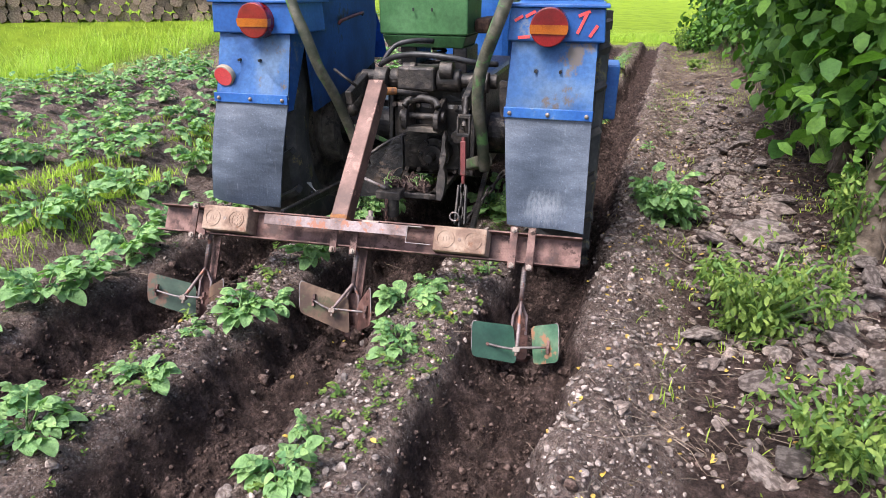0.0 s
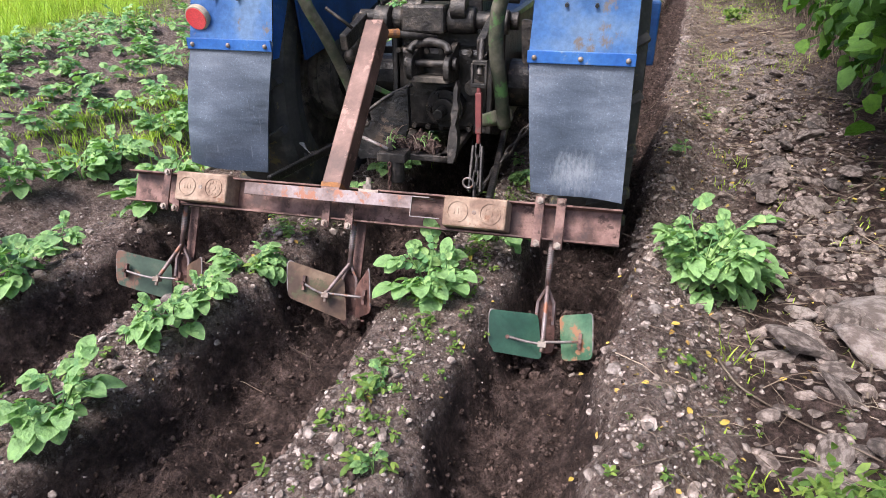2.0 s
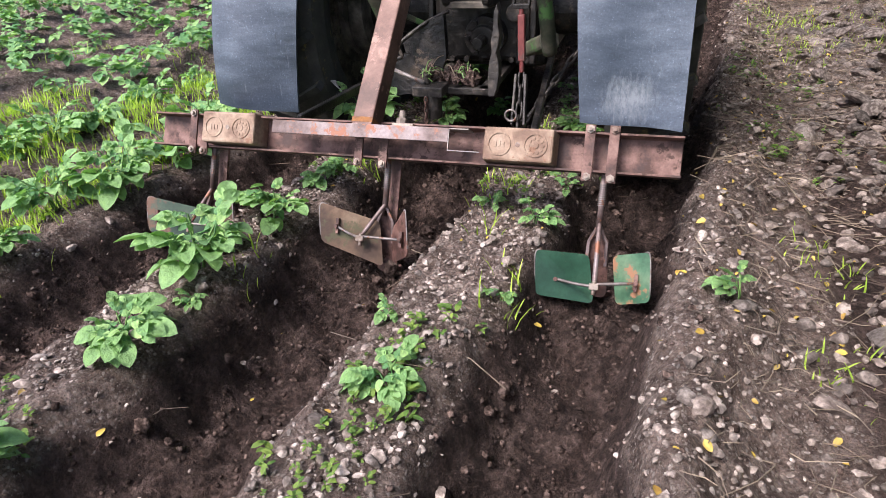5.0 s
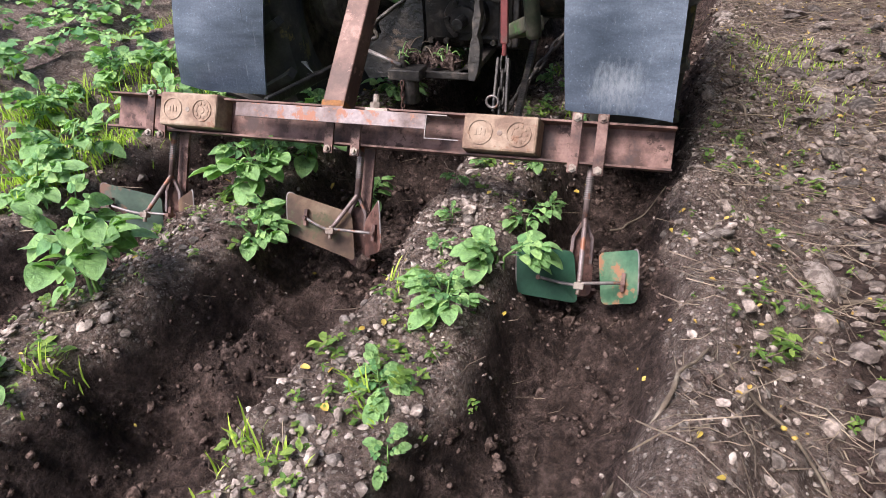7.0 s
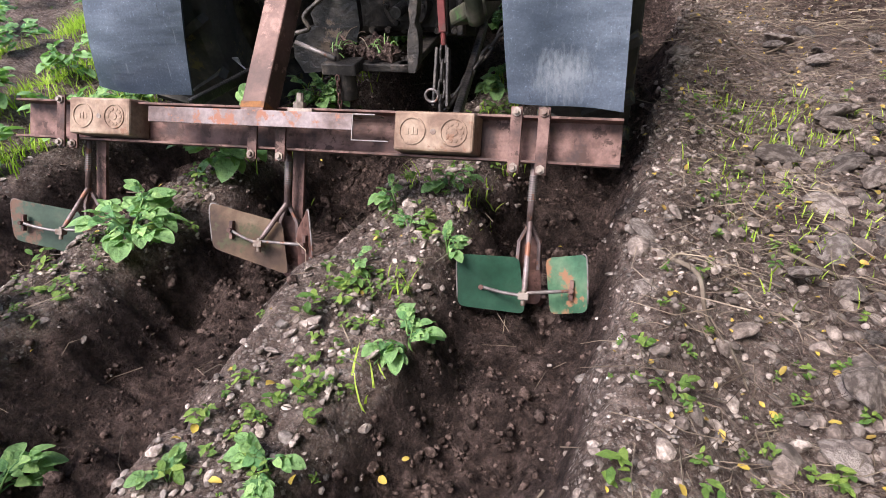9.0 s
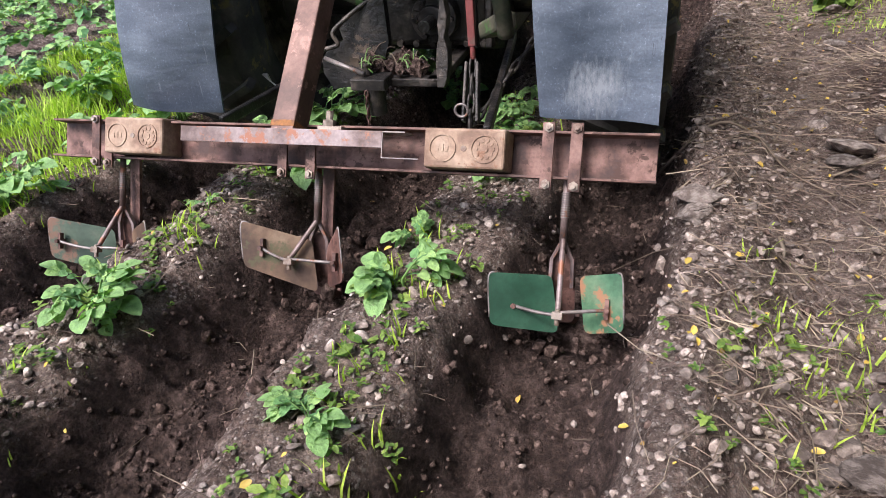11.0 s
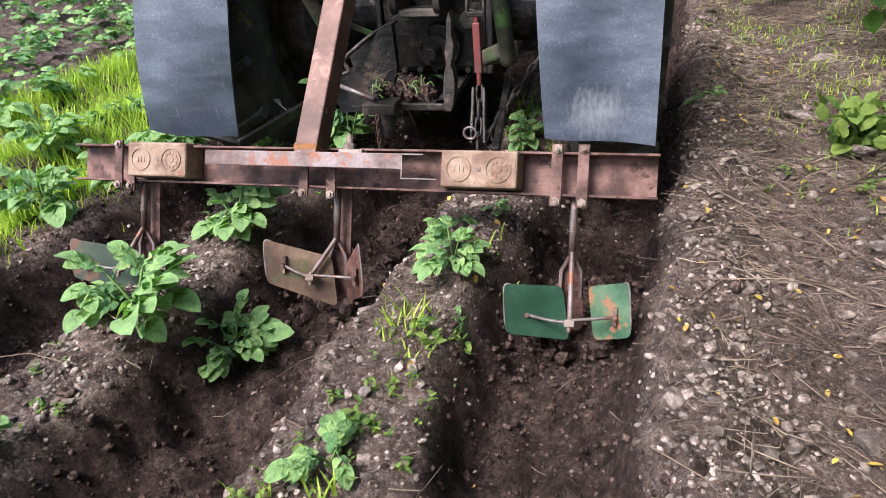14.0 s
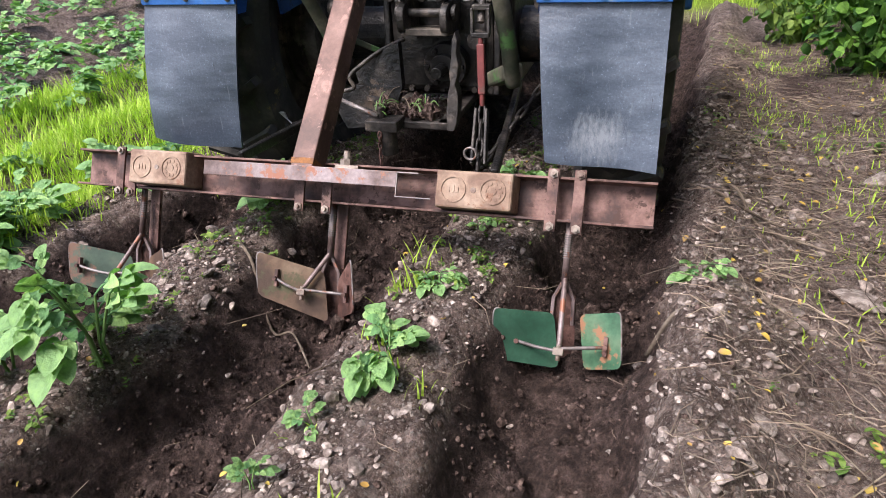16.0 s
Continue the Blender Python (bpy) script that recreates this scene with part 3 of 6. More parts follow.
# ---------------------------------------------------------------- the ridging plough
def build_plough():
    root = new("potato_ridger")
    tagged(root, "rusty three-row potato ridger with steel beam behind the tractor", "farm implement")
    # beam: a channel open to the rear
    prof = [(0.007, 0.011), (-0.045, 0.011), (-0.045, 0.017), (0.0, 0.019), (0.0, 0.111), (-0.045, 0.113), (-0.045, 0.119), (0.007, 0.119)]
    bm = bmesh.new()
    ends = [[bm.verts.new((x, y, z)) for y, z in prof] for x in (-0.823, 0.860)]
    bm.faces.new(ends[0])
    bm.faces.new(ends[1][::-1])
    for i in range(8):
        j = (i + 1) % 8
        bm.faces.new((ends[0][i], ends[0][j], ends[1][j], ends[1][i]))
    bmesh.ops.recalc_face_normals(bm, faces=bm.faces[:])
    part("beam", bm, RUST, root, "rusty steel channel beam", bevel=0.001)
    # welded channel in the middle, web to the rear
    bm = box((-0.320, -0.112, 0.062), (0.243, -0.106, 0.101))
    box((-0.320, -0.106, 0.095), (0.243, -0.047, 0.101), bm)
    part("headstock_channel", bm, RUST_GREY, root, "grey rust-streaked steel channel welded to the beam", bevel=0.001)
    bm = box((0.243, -0.112, 0.040), (0.2455, -0.107, 0.101))
    box((0.243, -0.112, 0.038), (0.335, -0.107, 0.0405), bm)
    box((0.243, -0.112, 0.098), (0.30, -0.050, 0.101), bm)
    part("end_bracket", bm, STEEL, root, "bare steel bracket edge")
    # square tube arm to the top link
    base, top = Vector((-0.025, -0.078, 0.085)), ARM_TOP
    bm = bar(base, top, 0.066, 0.066)
    part("arm", bm, RUST_TUBE, root, "rusty square steel tube", bevel=0.004)
    d = (top - base).normalized()
    bm = bar(base + d * 0.014, base + d * 0.03, 0.0672, 0.0672)
    part("weld_patch", bm, RUST_ORANGE, root, "orange rust at the weld")
    # bolt on top beside the arm
    bm = rod((0.085, -0.07, 0.10), (0.085, -0.07, 0.15), 0.009)
    box((0.06, -0.085, 0.101), (0.125, -0.05, 0.112), bm)
    rod((0.085, -0.07, 0.112), (0.085, -0.07, 0.128), 0.016, bm, 6)
    part("hitch_bolt", bm, BOLT, root, "pale threaded hitch bolt")
    # clamp straps
    def strap(x, z0, z1, w=0.027, bolts=(0, 1)):
        s = part("strap", box((x - w / 2, -0.053, z0), (x + w / 2, -0.046, z1)), RUST, root, bevel=0.001)
        for k in bolts:
            z = (z0 + 0.012, z1 - 0.012)[k]
            bm = rod((x, -0.058, z), (x, -0.050, z), 0.0115, None, 6)
            rod((x, -0.066, z), (x, -0.056, z), 0.006, bm, 8)
            part("bolt", bm, BOLT, s, "pale hexagon bolt")
    for x, z0, z1, bolts in ((0.622, -0.014, 0.137, (0, 1)), (0.685, -0.016, 0.137, (0, 1)), (-0.055, -0.016, 0.100, (0,)), (0.026, -0.018, 0.100, (0,)),
                             (-0.658, -0.012, 0.130, (0, 1)), (-0.614, -0.014, 0.03, (0,))):
        strap(x, z0, z1, 0.027, bolts)
    # cast weights with round badges
    def weight(x0, x1, z0, z1):
        bm = box((x0, -0.075, z0), (x1, 0.0, z1))
        for v in bm.verts:
            if v.co.y < -0.05:
                v.co.x += 0.006 if v.co.x < (x0 + x1) / 2 else -0.006
                v.co.z += 0.004 if v.co.z < (z0 + z1) / 2 else -0.004
        w = part("cast_weight", bm, CAST, root, "tan cast iron weight block with two round badges", bevel=0.006)
        zc = (z0 + z1) / 2
        for k, x in enumerate((x0 + (x1 - x0) * 0.25, x0 + (x1 - x0) * 0.74)):
            bm = bmesh.new()
            r = 0.031
            for q in range(28):
                a, b = 2 * math.pi * q / 28, 2 * math.pi * (q + 1) / 28
                bar((x + r * math.cos(a), -0.076, zc + r * math.sin(a)), (x + r * math.cos(b), -0.076, zc + r * math.sin(b)), 0.0034, 0.003, bm)
            if k:
                for q in range(10):
                    a = 2 * math.pi * q / 10
                    rod((x + 0.02 * math.cos(a), -0.0768, zc + 0.02 * math.sin(a)), (x + 0.02 * math.cos(a), -0.073, zc + 0.02 * math.sin(a)), 0.0048, bm, 8)
                rod((x, -0.077, zc), (x, -0.073, zc), 0.009, bm)
            else:
                for q in (-0.011, 0.0, 0.011):
                    box((x + q - 0.004, -0.0768, zc - 0.008), (x + q + 0.003, -0.074, zc + 0.009 - abs(q) * 0.3), bm)
            part("badge", bm, CAST, w, "raised round casting badge")
        part("rivet", rod((x0 + (x1 - x0) * 0.5, -0.0765, zc), (x0 + (x1 - x0) * 0.5, -0.07, zc), 0.007), BOLT, w, "pale rivet")
    weight(-0.612, -0.405, 0.022, 0.127)
    weight(0.330, 0.535, 0.020, 0.120)
    # three ridging bodies
    def body(cx, leg, left, right, mats, rods):
        b = new("ridging_body")
        b.parent = root
        tagged(b, "ridging body with two curved wings on a rusty shank")
        part("shank", rod((cx, -0.012, 0.02), (cx, -0.012, -0.135), 0.0085, None, 10), RUST_GREY, b, "worn grey-brown round shank", smooth=True)
        thread = bmesh.new()
        for k in range(11):
            rod((cx, -0.012, -0.018 - 0.0055 * k), (cx, -0.012, -0.0205 - 0.0055 * k), 0.0105, thread, 10)
        part("thread", thread, STEEL, b, "pale bare screw thread")
        if leg:
            part("leg_plate", bar((cx + 0.014, 0.022, 0.03), (cx + 0.012, 0.03, -0.22), 0.034, 0.012, None, (0, 1, 0)), RUST, b, "dark rusty flat leg", bevel=0.002)
        mid = Vector(rods[1])
        bm = rod((cx + 0.001, -0.014, -0.125), (mid.x, mid.y + 0.008, mid.z + 0.01), 0.0068)
        for sgn in (-1, 1):
            bar((cx, -0.005, -0.125), (cx + sgn * 0.024, 0.005, -0.175), 0.009, 0.012, bm, (0, 1, 0))
            bar((cx + sgn * 0.024, 0.005, -0.172), (cx + sgn * 0.026, 0.012, -0.24), 0.009, 0.012, bm, (0, 1, 0))
        part("fork", bm, RUST_GREY, b, bevel=0.0015)
        bm = plate(((cx - 0.03, 0.015, -0.16), (cx + 0.03, 0.015, -0.16), (cx + 0.035, 0.05, -0.33), (cx - 0.035, 0.05, -0.33)), 0.006, 0.02)
        bm2 = plate(((cx - 0.05, 0.05, -0.31), (cx + 0.05, 0.05, -0.31), (cx + 0.012, 0.14, -0.37), (cx - 0.012, 0.14, -0.37)), 0.008, 0.01, bm)
        part("share", bm2, RUST, b, "rusty pointed share")
        for corners, mat, lab in ((left, mats[0], mats[2]), (right, mats[1], mats[3])):
            c = [Vector(p) for p in corners]
            wing = part("wing", plate(c, 0.004, 0.018), mat, b, lab)
            inward = 0.03 * (c[1] - c[0])
            part("worn_edge", tube([c[0] + inward * 4, c[0] + 0.09 * (c[3] - c[0]), c[3] + 0.15 * (c[0] - c[3])] if corners is left else [c[1] - inward * 4, c[1] + 0.09 * (c[2] - c[1]), c[2] + 0.15 * (c[1] - c[2])], 0.0024, None, 6), STEEL, wing, "bare worn metal edge", smooth=True)
        bm = tube([rods[0], (Vector(rods[0]) * 0.5 + mid * 0.5) + Vector((0, -0.004, -0.002)), mid], 0.0042)
        tube([mid + Vector((0, 0, 0.006)), Vector(rods[2])], 0.0042, bm)
        part("spreader_rod", bm, STEEL, b, "bare steel spreader rod", smooth=True)
        bm = box((mid.x - 0.012, mid.y - 0.01, mid.z - 0.008), (mid.x + 0.012, mid.y + 0.01, mid.z + 0.008))
        rod(mid + Vector((0, 0, -0.022)), mid + Vector((0, 0, 0.014)), 0.006, bm)
        part("clamp_nut", bm, BOLT, b, bevel=0.001)
        for e in (rods[0], rods[2]):
            e = Vector(e)
            bm = bar(e + Vector((0, 0.006, -0.022)), e + Vector((0, 0.006, 0.024)), 0.009, 0.012, None, (0, 1, 0))
            rod(e + Vector((0, -0.01, 0)), e + Vector((0, 0.02, 0)), 0.006, bm)
            part("lug", bm, RUST, b)
        return b
    body(0.667, 0, ((0.511, -0.08, -0.209), (0.649, -0.02, -0.211), (0.674, -0.035, -0.342), (0.521, -0.08, -0.331)),
         ((0.712, -0.02, -0.207), (0.806, -0.07, -0.186), (0.819, -0.07, -0.316), (0.733, -0.02, -0.339)),
         (GREEN_PLATE, GREEN_WORN, "dark green painted wing", "scraped green wing with rust"), ((0.571, -0.062, -0.284), (0.675, -0.095, -0.290), (0.778, -0.066, -0.272)))
    body(0.030, 1, ((-0.154, -0.08, -0.135), (0.015, -0.005, -0.178), (0.039, -0.005, -0.315), (-0.14, -0.08, -0.253)),
         ((0.057, 0.0, -0.197), (0.116, -0.06, -0.132), (0.137, -0.06, -0.27), (0.068, 0.0, -0.30)),
         (BROWN_PLATE, RUST, "brown rusted wing", "rusty steel wing"), ((-0.095, -0.072, -0.203), (-0.022, -0.055, -0.233), (0.108, -0.062, -0.225)))
    body(-0.600, 1, ((-0.801, -0.08, -0.168), (-0.640, 0.0, -0.195), (-0.618, 0.0, -0.325), (-0.786, -0.08, -0.285)),
         ((-0.575, 0.0, -0.195), (-0.500, -0.035, -0.16), (-0.48, -0.035, -0.29), (-0.56, 0.0, -0.315)),
         (DARK_WORN, BROWN_PLATE, "muddy dark green and rust wing", "brown rusted wing"), ((-0.755, -0.085, -0.235), (-0.645, -0.06, -0.252), (-0.575, -0.04, -0.245)))
    return root


# the plough leans with its top forward and stands slightly askew to the rows
PLOUGH_AT = pose(0.04, -0.055, 0.245, -29, -0.7, 5.4)
ARM_TOP = PLOUGH_AT.inverted() @ Vector((-0.025, 0.38, 0.81))
PLOUGH = build_plough()


# ---------------------------------------------------------------- the tractor
def lathe(profile, axis_x, seg=48, bm=None):
    """Rings round the x axis from (x, radius) pairs, closed into a ring-shaped body."""
    bm = bm or bmesh.new()
    rings = []
    for k in range(seg):
        a = 2 * math.pi * k / seg
        rings.append([bm.verts.new((axis_x + x, r * math.sin(a), r * math.cos(a))) for x, r in profile])
    for u, v in zip(rings, rings[1:] + rings[:1]):
        for i in range(len(profile)):
            j = (i + 1) % len(profile)
            bm.faces.new((u[i], u[j], v[j], v[i]))
    bmesh.ops.recalc_face_normals(bm, faces=bm.faces[:])
    return bm


def build_wheel(parent, x, y, z, radius, width, inner_sign):
    w = new("wheel")
    w.parent = parent
    h = width / 2
    tread = radius - 0.03
    prof = [(-h * 0.82, radius * 0.62), (-h, radius * 0.78), (-h * 0.95, tread - 0.03), (-h * 0.75, tread), (h * 0.75, tread), (h * 0.95, tread - 0.03), (h, radius * 0.78), (h * 0.82, radius * 0.62)]
    tyre = part("tyre", lathe(prof, 0, 56), TYRE, w, "muddy black tractor tyre", smooth=False)
    lug = bar((0.0, 0, 0), (h * 0.96, 0.09, 0), 0.026, 0.04)
    me = bpy.data.meshes.new("tread_lug")
    lug.to_mesh(me)
    lug.free()
    me.materials.append(TYRE)
    n = 20
    for k in range(n * 2):
        o = new("tread_lug", me)
        o.parent = tyre
        a = 2 * math.pi * (k // 2 + 0.5 * (k % 2)) / n
        o.matrix_basis = Matrix.Rotation(a, 4, "X") @ Matrix.Translation((0, 0, radius - 0.03)) @ (Matrix.Identity(4) if k % 2 else Matrix.Diagonal((-1, 1, 1, 1)))
    r = radius * 0.63
    part("rim", lathe([(-h * 0.8, r), (-h * 0.75, r + 0.015), (0.0, r * 0.9), (h * 0.75, r + 0.015), (h * 0.8, r), (0.02, r * 0.8), (-0.02, r * 0.8)], 0, 40), DUSTY, w, "dull dusty steel rim", smooth=True)
    bm = lathe([(-0.012, r * 0.85), (0.012, r * 0.85), (0.03, 0.12), (-0.03, 0.12)], inner_sign * 0.03, 32)
    rod((-0.09, 0, 0), (0.09, 0, 0), 0.10, bm, 24)
    rod((inner_sign * 0.04, 0, 0), (inner_sign * 0.17, 0, 0), 0.19, bm, 28)
    for k in range(3):
        bm = lathe([(0.0, 0.185), (0.0, 0.225 - 0.02 * k), (0.016, 0.225 - 0.02 * k), (0.016, 0.185)], inner_sign * (0.05 + 0.045 * k), 32, bm)
    hub = part("hub", bm, DUSTY, w, "dusty cast brake drum with wheel bolts")
    for k in range(8):
        a = 2 * math.pi * k / 8
        part("wheel_bolt", rod((-0.05, 0.16 * math.sin(a), 0.16 * math.cos(a)), (0.05, 0.16 * math.sin(a), 0.16 * math.cos(a)), 0.016, None, 6), GREY_CAST, hub)
    w["radius"] = radius
    w["at"] = (x, y, z)
    return w


def sheet(rows_left, rows_right, thick, bm=None):
    """A bent sheet between two edge lines."""
    bm = bm or bmesh.new()
    a = [Vector(p) for p in rows_left]
    b = [Vector(p) for p in rows_right]
    va = [bm.verts.new(p) for p in a]
    vb = [bm.verts.new(p) for p in b]
    faces = [bm.faces.new((va[i], vb[i], vb[i + 1], va[i + 1])) for i in range(len(a) - 1)]
    bmesh.ops.solidify(bm, geom=faces, thickness=thick)
    bmesh.ops.recalc_face_normals(bm, faces=bm.faces[:])
    return bm


def curved_sheet(at, nu, nv, thick):
    """A curved sheet from at(u, v); front, back and rim do not share corners, so each shades by itself."""
    bm = bmesh.new()
    p = [[Vector(at(i / nu, j / nv)) for i in range(nu + 1)] for j in range(nv + 1)]
    n = (p[0][nu] - p[0][0]).cross(p[nv][0] - p[0][0]).normalized() * thick
    for off, flip in ((Vector((0, 0, 0)), False), (-n if n.y < 0 else n, True)):
        g = [[bm.verts.new(q + off) for q in row] for row in p]
        for j in range(nv):
            for i in range(nu):
                f = (g[j][i], g[j + 1][i], g[j + 1][i + 1], g[j][i + 1])
                bm.faces.new(f[::-1] if flip else f)
    off = -n if n.y < 0 else n
    loop = [p[0][i] for i in range(nu)] + [p[j][nu] for j in range(nv)] + [p[nv][i] for i in range(nu, 0, -1)] + [p[j][0] for j in range(nv, 0, -1)]
    for a, b in zip(loop, loop[1:] + loop[:1]):
        bm.faces.new([bm.verts.new(c) for c in (a, b, b + off, a + off)])
    return bm


def round_lamp(parent, x, y, z, r):
    bm = rod((x, y + 0.03, z), (x, y - 0.045, z), r * 1.05, None, 32, r)
    lamp = part("tail_lamp", bm, RED_GLASS, parent, "round red and amber tail lamp", bevel=0.004)
    # amber band across the middle
    bm = bmesh.new()
    pts = []
    for side in (1, -1):
        ang = [math.asin(v) for v in np.linspace(-0.12, 0.34, 6)]
        ang = ang if side > 0 else [math.pi - a for a in ang[::-1]]
        pts += [(x + r * 1.012 * math.cos(a), z - r * math.sin(a)) for a in ang]
    f = [bm.verts.new((px, y - 0.0495, pz)) for px, pz in pts]
    g = [bm.verts.new((px, y - 0.02, pz)) for px, pz in pts]
    bm.faces.new(f)
    bm.faces.new(g[::-1])
    for i in range(len(pts)):
        bm.faces.new((f[i], g[i], g[(i + 1) % len(pts)], f[(i + 1) % len(pts)]))
    bmesh.ops.recalc_face_normals(bm, faces=bm.faces[:])
    part("amber_band", bm, AMBER_GLASS, lamp, "amber indicator glass")


def build_tractor():
    root = new("tractor")
    tagged(root, "old blue farm tractor with black rubber mud flaps", "tractor")
    wheels = [build_wheel(root, -0.53, 0.93, 0.52, 0.62, 0.32, 1), build_wheel(root, 0.785, 0.93, 0.50, 0.60, 0.28, -1),
              build_wheel(root, -0.45, 2.75, 0.30, 0.33, 0.16, 1), build_wheel(root, 0.65, 2.75, 0.30, 0.33, 0.16, -1)]
    # rear mud flaps: a blue sheet above, black rubber below
    for k, (x0, x1, rb0, rb1) in enumerate(((-0.675, -0.345, -0.690, -0.400), (0.557, 0.882, 0.600, 0.894))):
        def flap_at(u, v, x0=x0, x1=x1, rb0=rb0, rb1=rb1, k=k):
            lo, hi = x0 * (1 - v) + rb0 * v, x1 * (1 - v) + rb1 * v
            sag = 0.022 * math.sin(math.pi * v) * (0.6 + 0.4 * math.cos(3 * u + k)) + 0.014 * v * math.sin(5.0 * u + 1.3 * k)
            edge = 0.035 * v * v * (u ** 3 if k == 0 else (1 - u) ** 3 * 0.5)
            drop = (0.036 * u if k == 0 else 0.012 * u) * v
            return (lo + (hi - lo) * u, 0.275 - 0.107 * v - sag + edge, 0.757 - 0.43 * v - drop)
        flap = part("mud_flap", curved_sheet(flap_at, 12, 20, 0.007), RUBBER, root, "black rubber mud flap with pale scuffs", smooth=True)
        part("mudguard_sheet", sheet([(x0 + 0.006, 0.345, 1.01), (x0, 0.272, 0.76)], [(x1 - 0.006, 0.345, 1.01), (x1, 0.272, 0.76)], 0.004), BLUE_FADED, root, "faded blue painted sheet with rust spots")
        strip = part("clamp_strip", box((x0 - 0.003, 0.252, 0.728), (x1 + 0.003, 0.262, 0.766)), BLUE, root, "blue clamping strip with screws", bevel=0.002)
        for f in (0.06, 0.5, 0.94):
            bm = bmesh.new()
            bmesh.ops.create_uvsphere(bm, u_segments=10, v_segments=6, radius=0.0085, matrix=Matrix.Translation((x0 + f * (x1 - x0), 0.251, 0.745)))
            part("screw", bm, BOLT, strip, smooth=True)
        for f in (0.32, 0.6):
            part("rivet", rod((x0 + f * (x1 - x0), 0.296, 0.895), (x0 + f * (x1 - x0), 0.312, 0.897), 0.006), HOSE, root)
        # side cheek of the sheet towards the wheel
        inner = x1 if k == 0 else x0
        part("mudguard_cheek", sheet([(inner, 0.345, 1.01), (inner, 0.262, 0.70)], [(inner + (0.012 if k == 0 else -0.005), 0.47, 1.01), (inner + (0.004 if k == 0 else -0.002), 0.30, 0.70)], 0.004), BLUE, root)
        # lamp box above
        bx0, bx1 = x0 - 0.014, x1 + (0.03 if k == 0 else 0.02)
        bm = box((bx0, 0.322, 1.0), (bx1, 0.62, 1.118))
        for v in bm.verts:
            if v.co.z > 1.05:
                v.co.z += 0.02 if v.co.y > 0.5 else 0
                v.co.x += 0.015 * (1 if v.co.x > (bx0 + bx1) / 2 else -1) * -0.6
        part("lamp_box", bm, BLUE, root, "blue painted sheet metal box", bevel=0.006)
        part("box_lid", box((bx0 - 0.006, 0.31, 1.118), (bx1 + 0.006, 0.66, 1.13)), BLUE, root, bevel=0.003)
        round_lamp(root, -0.475 if k == 0 else 0.700, 0.318, 1.052, 0.068)
        # mudguard arch over the wheel
        cx0, cx1 = (x0, x1)
        arc = [(0.93 - 0.68 * math.sin(a), 0.55 + 0.68 * math.cos(a)) for a in np.linspace(0.95, -1.2, 14)]
        part("mudguard", sheet([(cx0, y, z) for y, z in arc], [(cx1, y, z) for y, z in arc], 0.005), BLUE, root, "blue curved mudguard")
    # inner side plate of the far mudguard, its shade put into the blue
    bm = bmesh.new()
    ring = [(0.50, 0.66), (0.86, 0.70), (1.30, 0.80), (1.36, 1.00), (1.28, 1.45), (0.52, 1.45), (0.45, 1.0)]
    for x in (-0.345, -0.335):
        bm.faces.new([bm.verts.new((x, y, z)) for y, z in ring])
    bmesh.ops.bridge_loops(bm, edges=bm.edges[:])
    part("side_plate", bm, BLUE_SHADED, root, "deep blue mudguard side plate with a dent, shade in its colour")
    part("side_handle", tube([(-0.325, 0.80, 1.02), (-0.315, 0.82, 1.035), (-0.315, 1.08, 1.06), (-0.325, 1.1, 1.05)], 0.008), RED_PAINT, root, smooth=True)
    part("front_step", box((0.93, 1.45, 0.52), (1.0, 1.75, 0.81)), BLUE, root, "blue sheet step box", bevel=0.01)
    # red reflector
    bm = rod((-0.632, 0.292, 0.838), (-0.632, 0.268, 0.83), 0.044, None, 28)
    refl = part("reflector", bm, TAN_RIM, root, "round red reflector in a pale rim", bevel=0.003)
    part("reflector_glass", rod((-0.632, 0.275, 0.832), (-0.632, 0.264, 0.829), 0.038, None, 28), REFLECTOR, refl)
    # red paint marks on the lamp box
    for a, b in (((0.57, 1.07), (0.60, 1.088)), ((0.61, 1.085), (0.645, 1.105)), ((0.585, 1.012), (0.63, 1.016)), ((0.80, 1.03), (0.83, 1.1)), ((0.845, 1.02), (0.87, 1.06)), ((0.80, 1.09), (0.84, 1.108))):
        part("paint_mark", bar((a[0], 0.3195, a[1]), (b[0], 0.3195, b[1]), 0.011, 0.003, None, (0, 1, 0)), REFLECTOR, root, "red paint smear")
    # seat box, spring and frame
    bm = box((-0.150, 0.86, 0.975), (0.28, 1.22, 1.45))
    for v in bm.verts:
        if v.co.z < 1.0:
            v.co.y += 0.02 if v.co.y < 1 else 0
    part("seat_box", bm, GREEN_PAINT, root, "green painted steel seat box", bevel=0.008)
    bm = box((-0.142, 0.885, 0.915), (0.272, 1.2, 0.972))
    for v in bm.verts:
        if v.co.z < 0.93:
            v.co.y += 0.03 if v.co.y < 1 else 0
            v.co.x += 0.02 if v.co.x < 0 else -0.02
    part("seat_lip", bm, GREEN_PAINT, root, bevel=0.006)
    for x in (0.02, 0.11):
        part("slot", box((x, 0.855, 1.08), (x + 0.006, 0.865, 1.095)), HOSE, root)
    part("maker_mark", box((0.02, 0.889, 0.935), (0.10, 0.896, 0.942)), HOSE, root)
    part("seat_pad", box((0.285, 1.0, 0.98), (0.36, 1.3, 1.05)), SEAT_FUR, root, "brown worn seat pad edge", bevel=0.02)
    pts = [(0.12 + 0.032 * math.cos(a), 0.98 + 0.032 * math.sin(a), 0.80 + 0.115 * a / (2 * math.pi * 6)) for a in np.linspace(0, 2 * math.pi * 6, 50)]
    part("seat_spring", tube(pts, 0.007, None, 6), OILY, root, "black coil spring under the seat", smooth=True)
    bm = box((-0.06, 0.92, 0.83), (0.02, 1.2, 0.92))
    box((0.20, 0.92, 0.80), (0.27, 1.2, 0.92), bm)
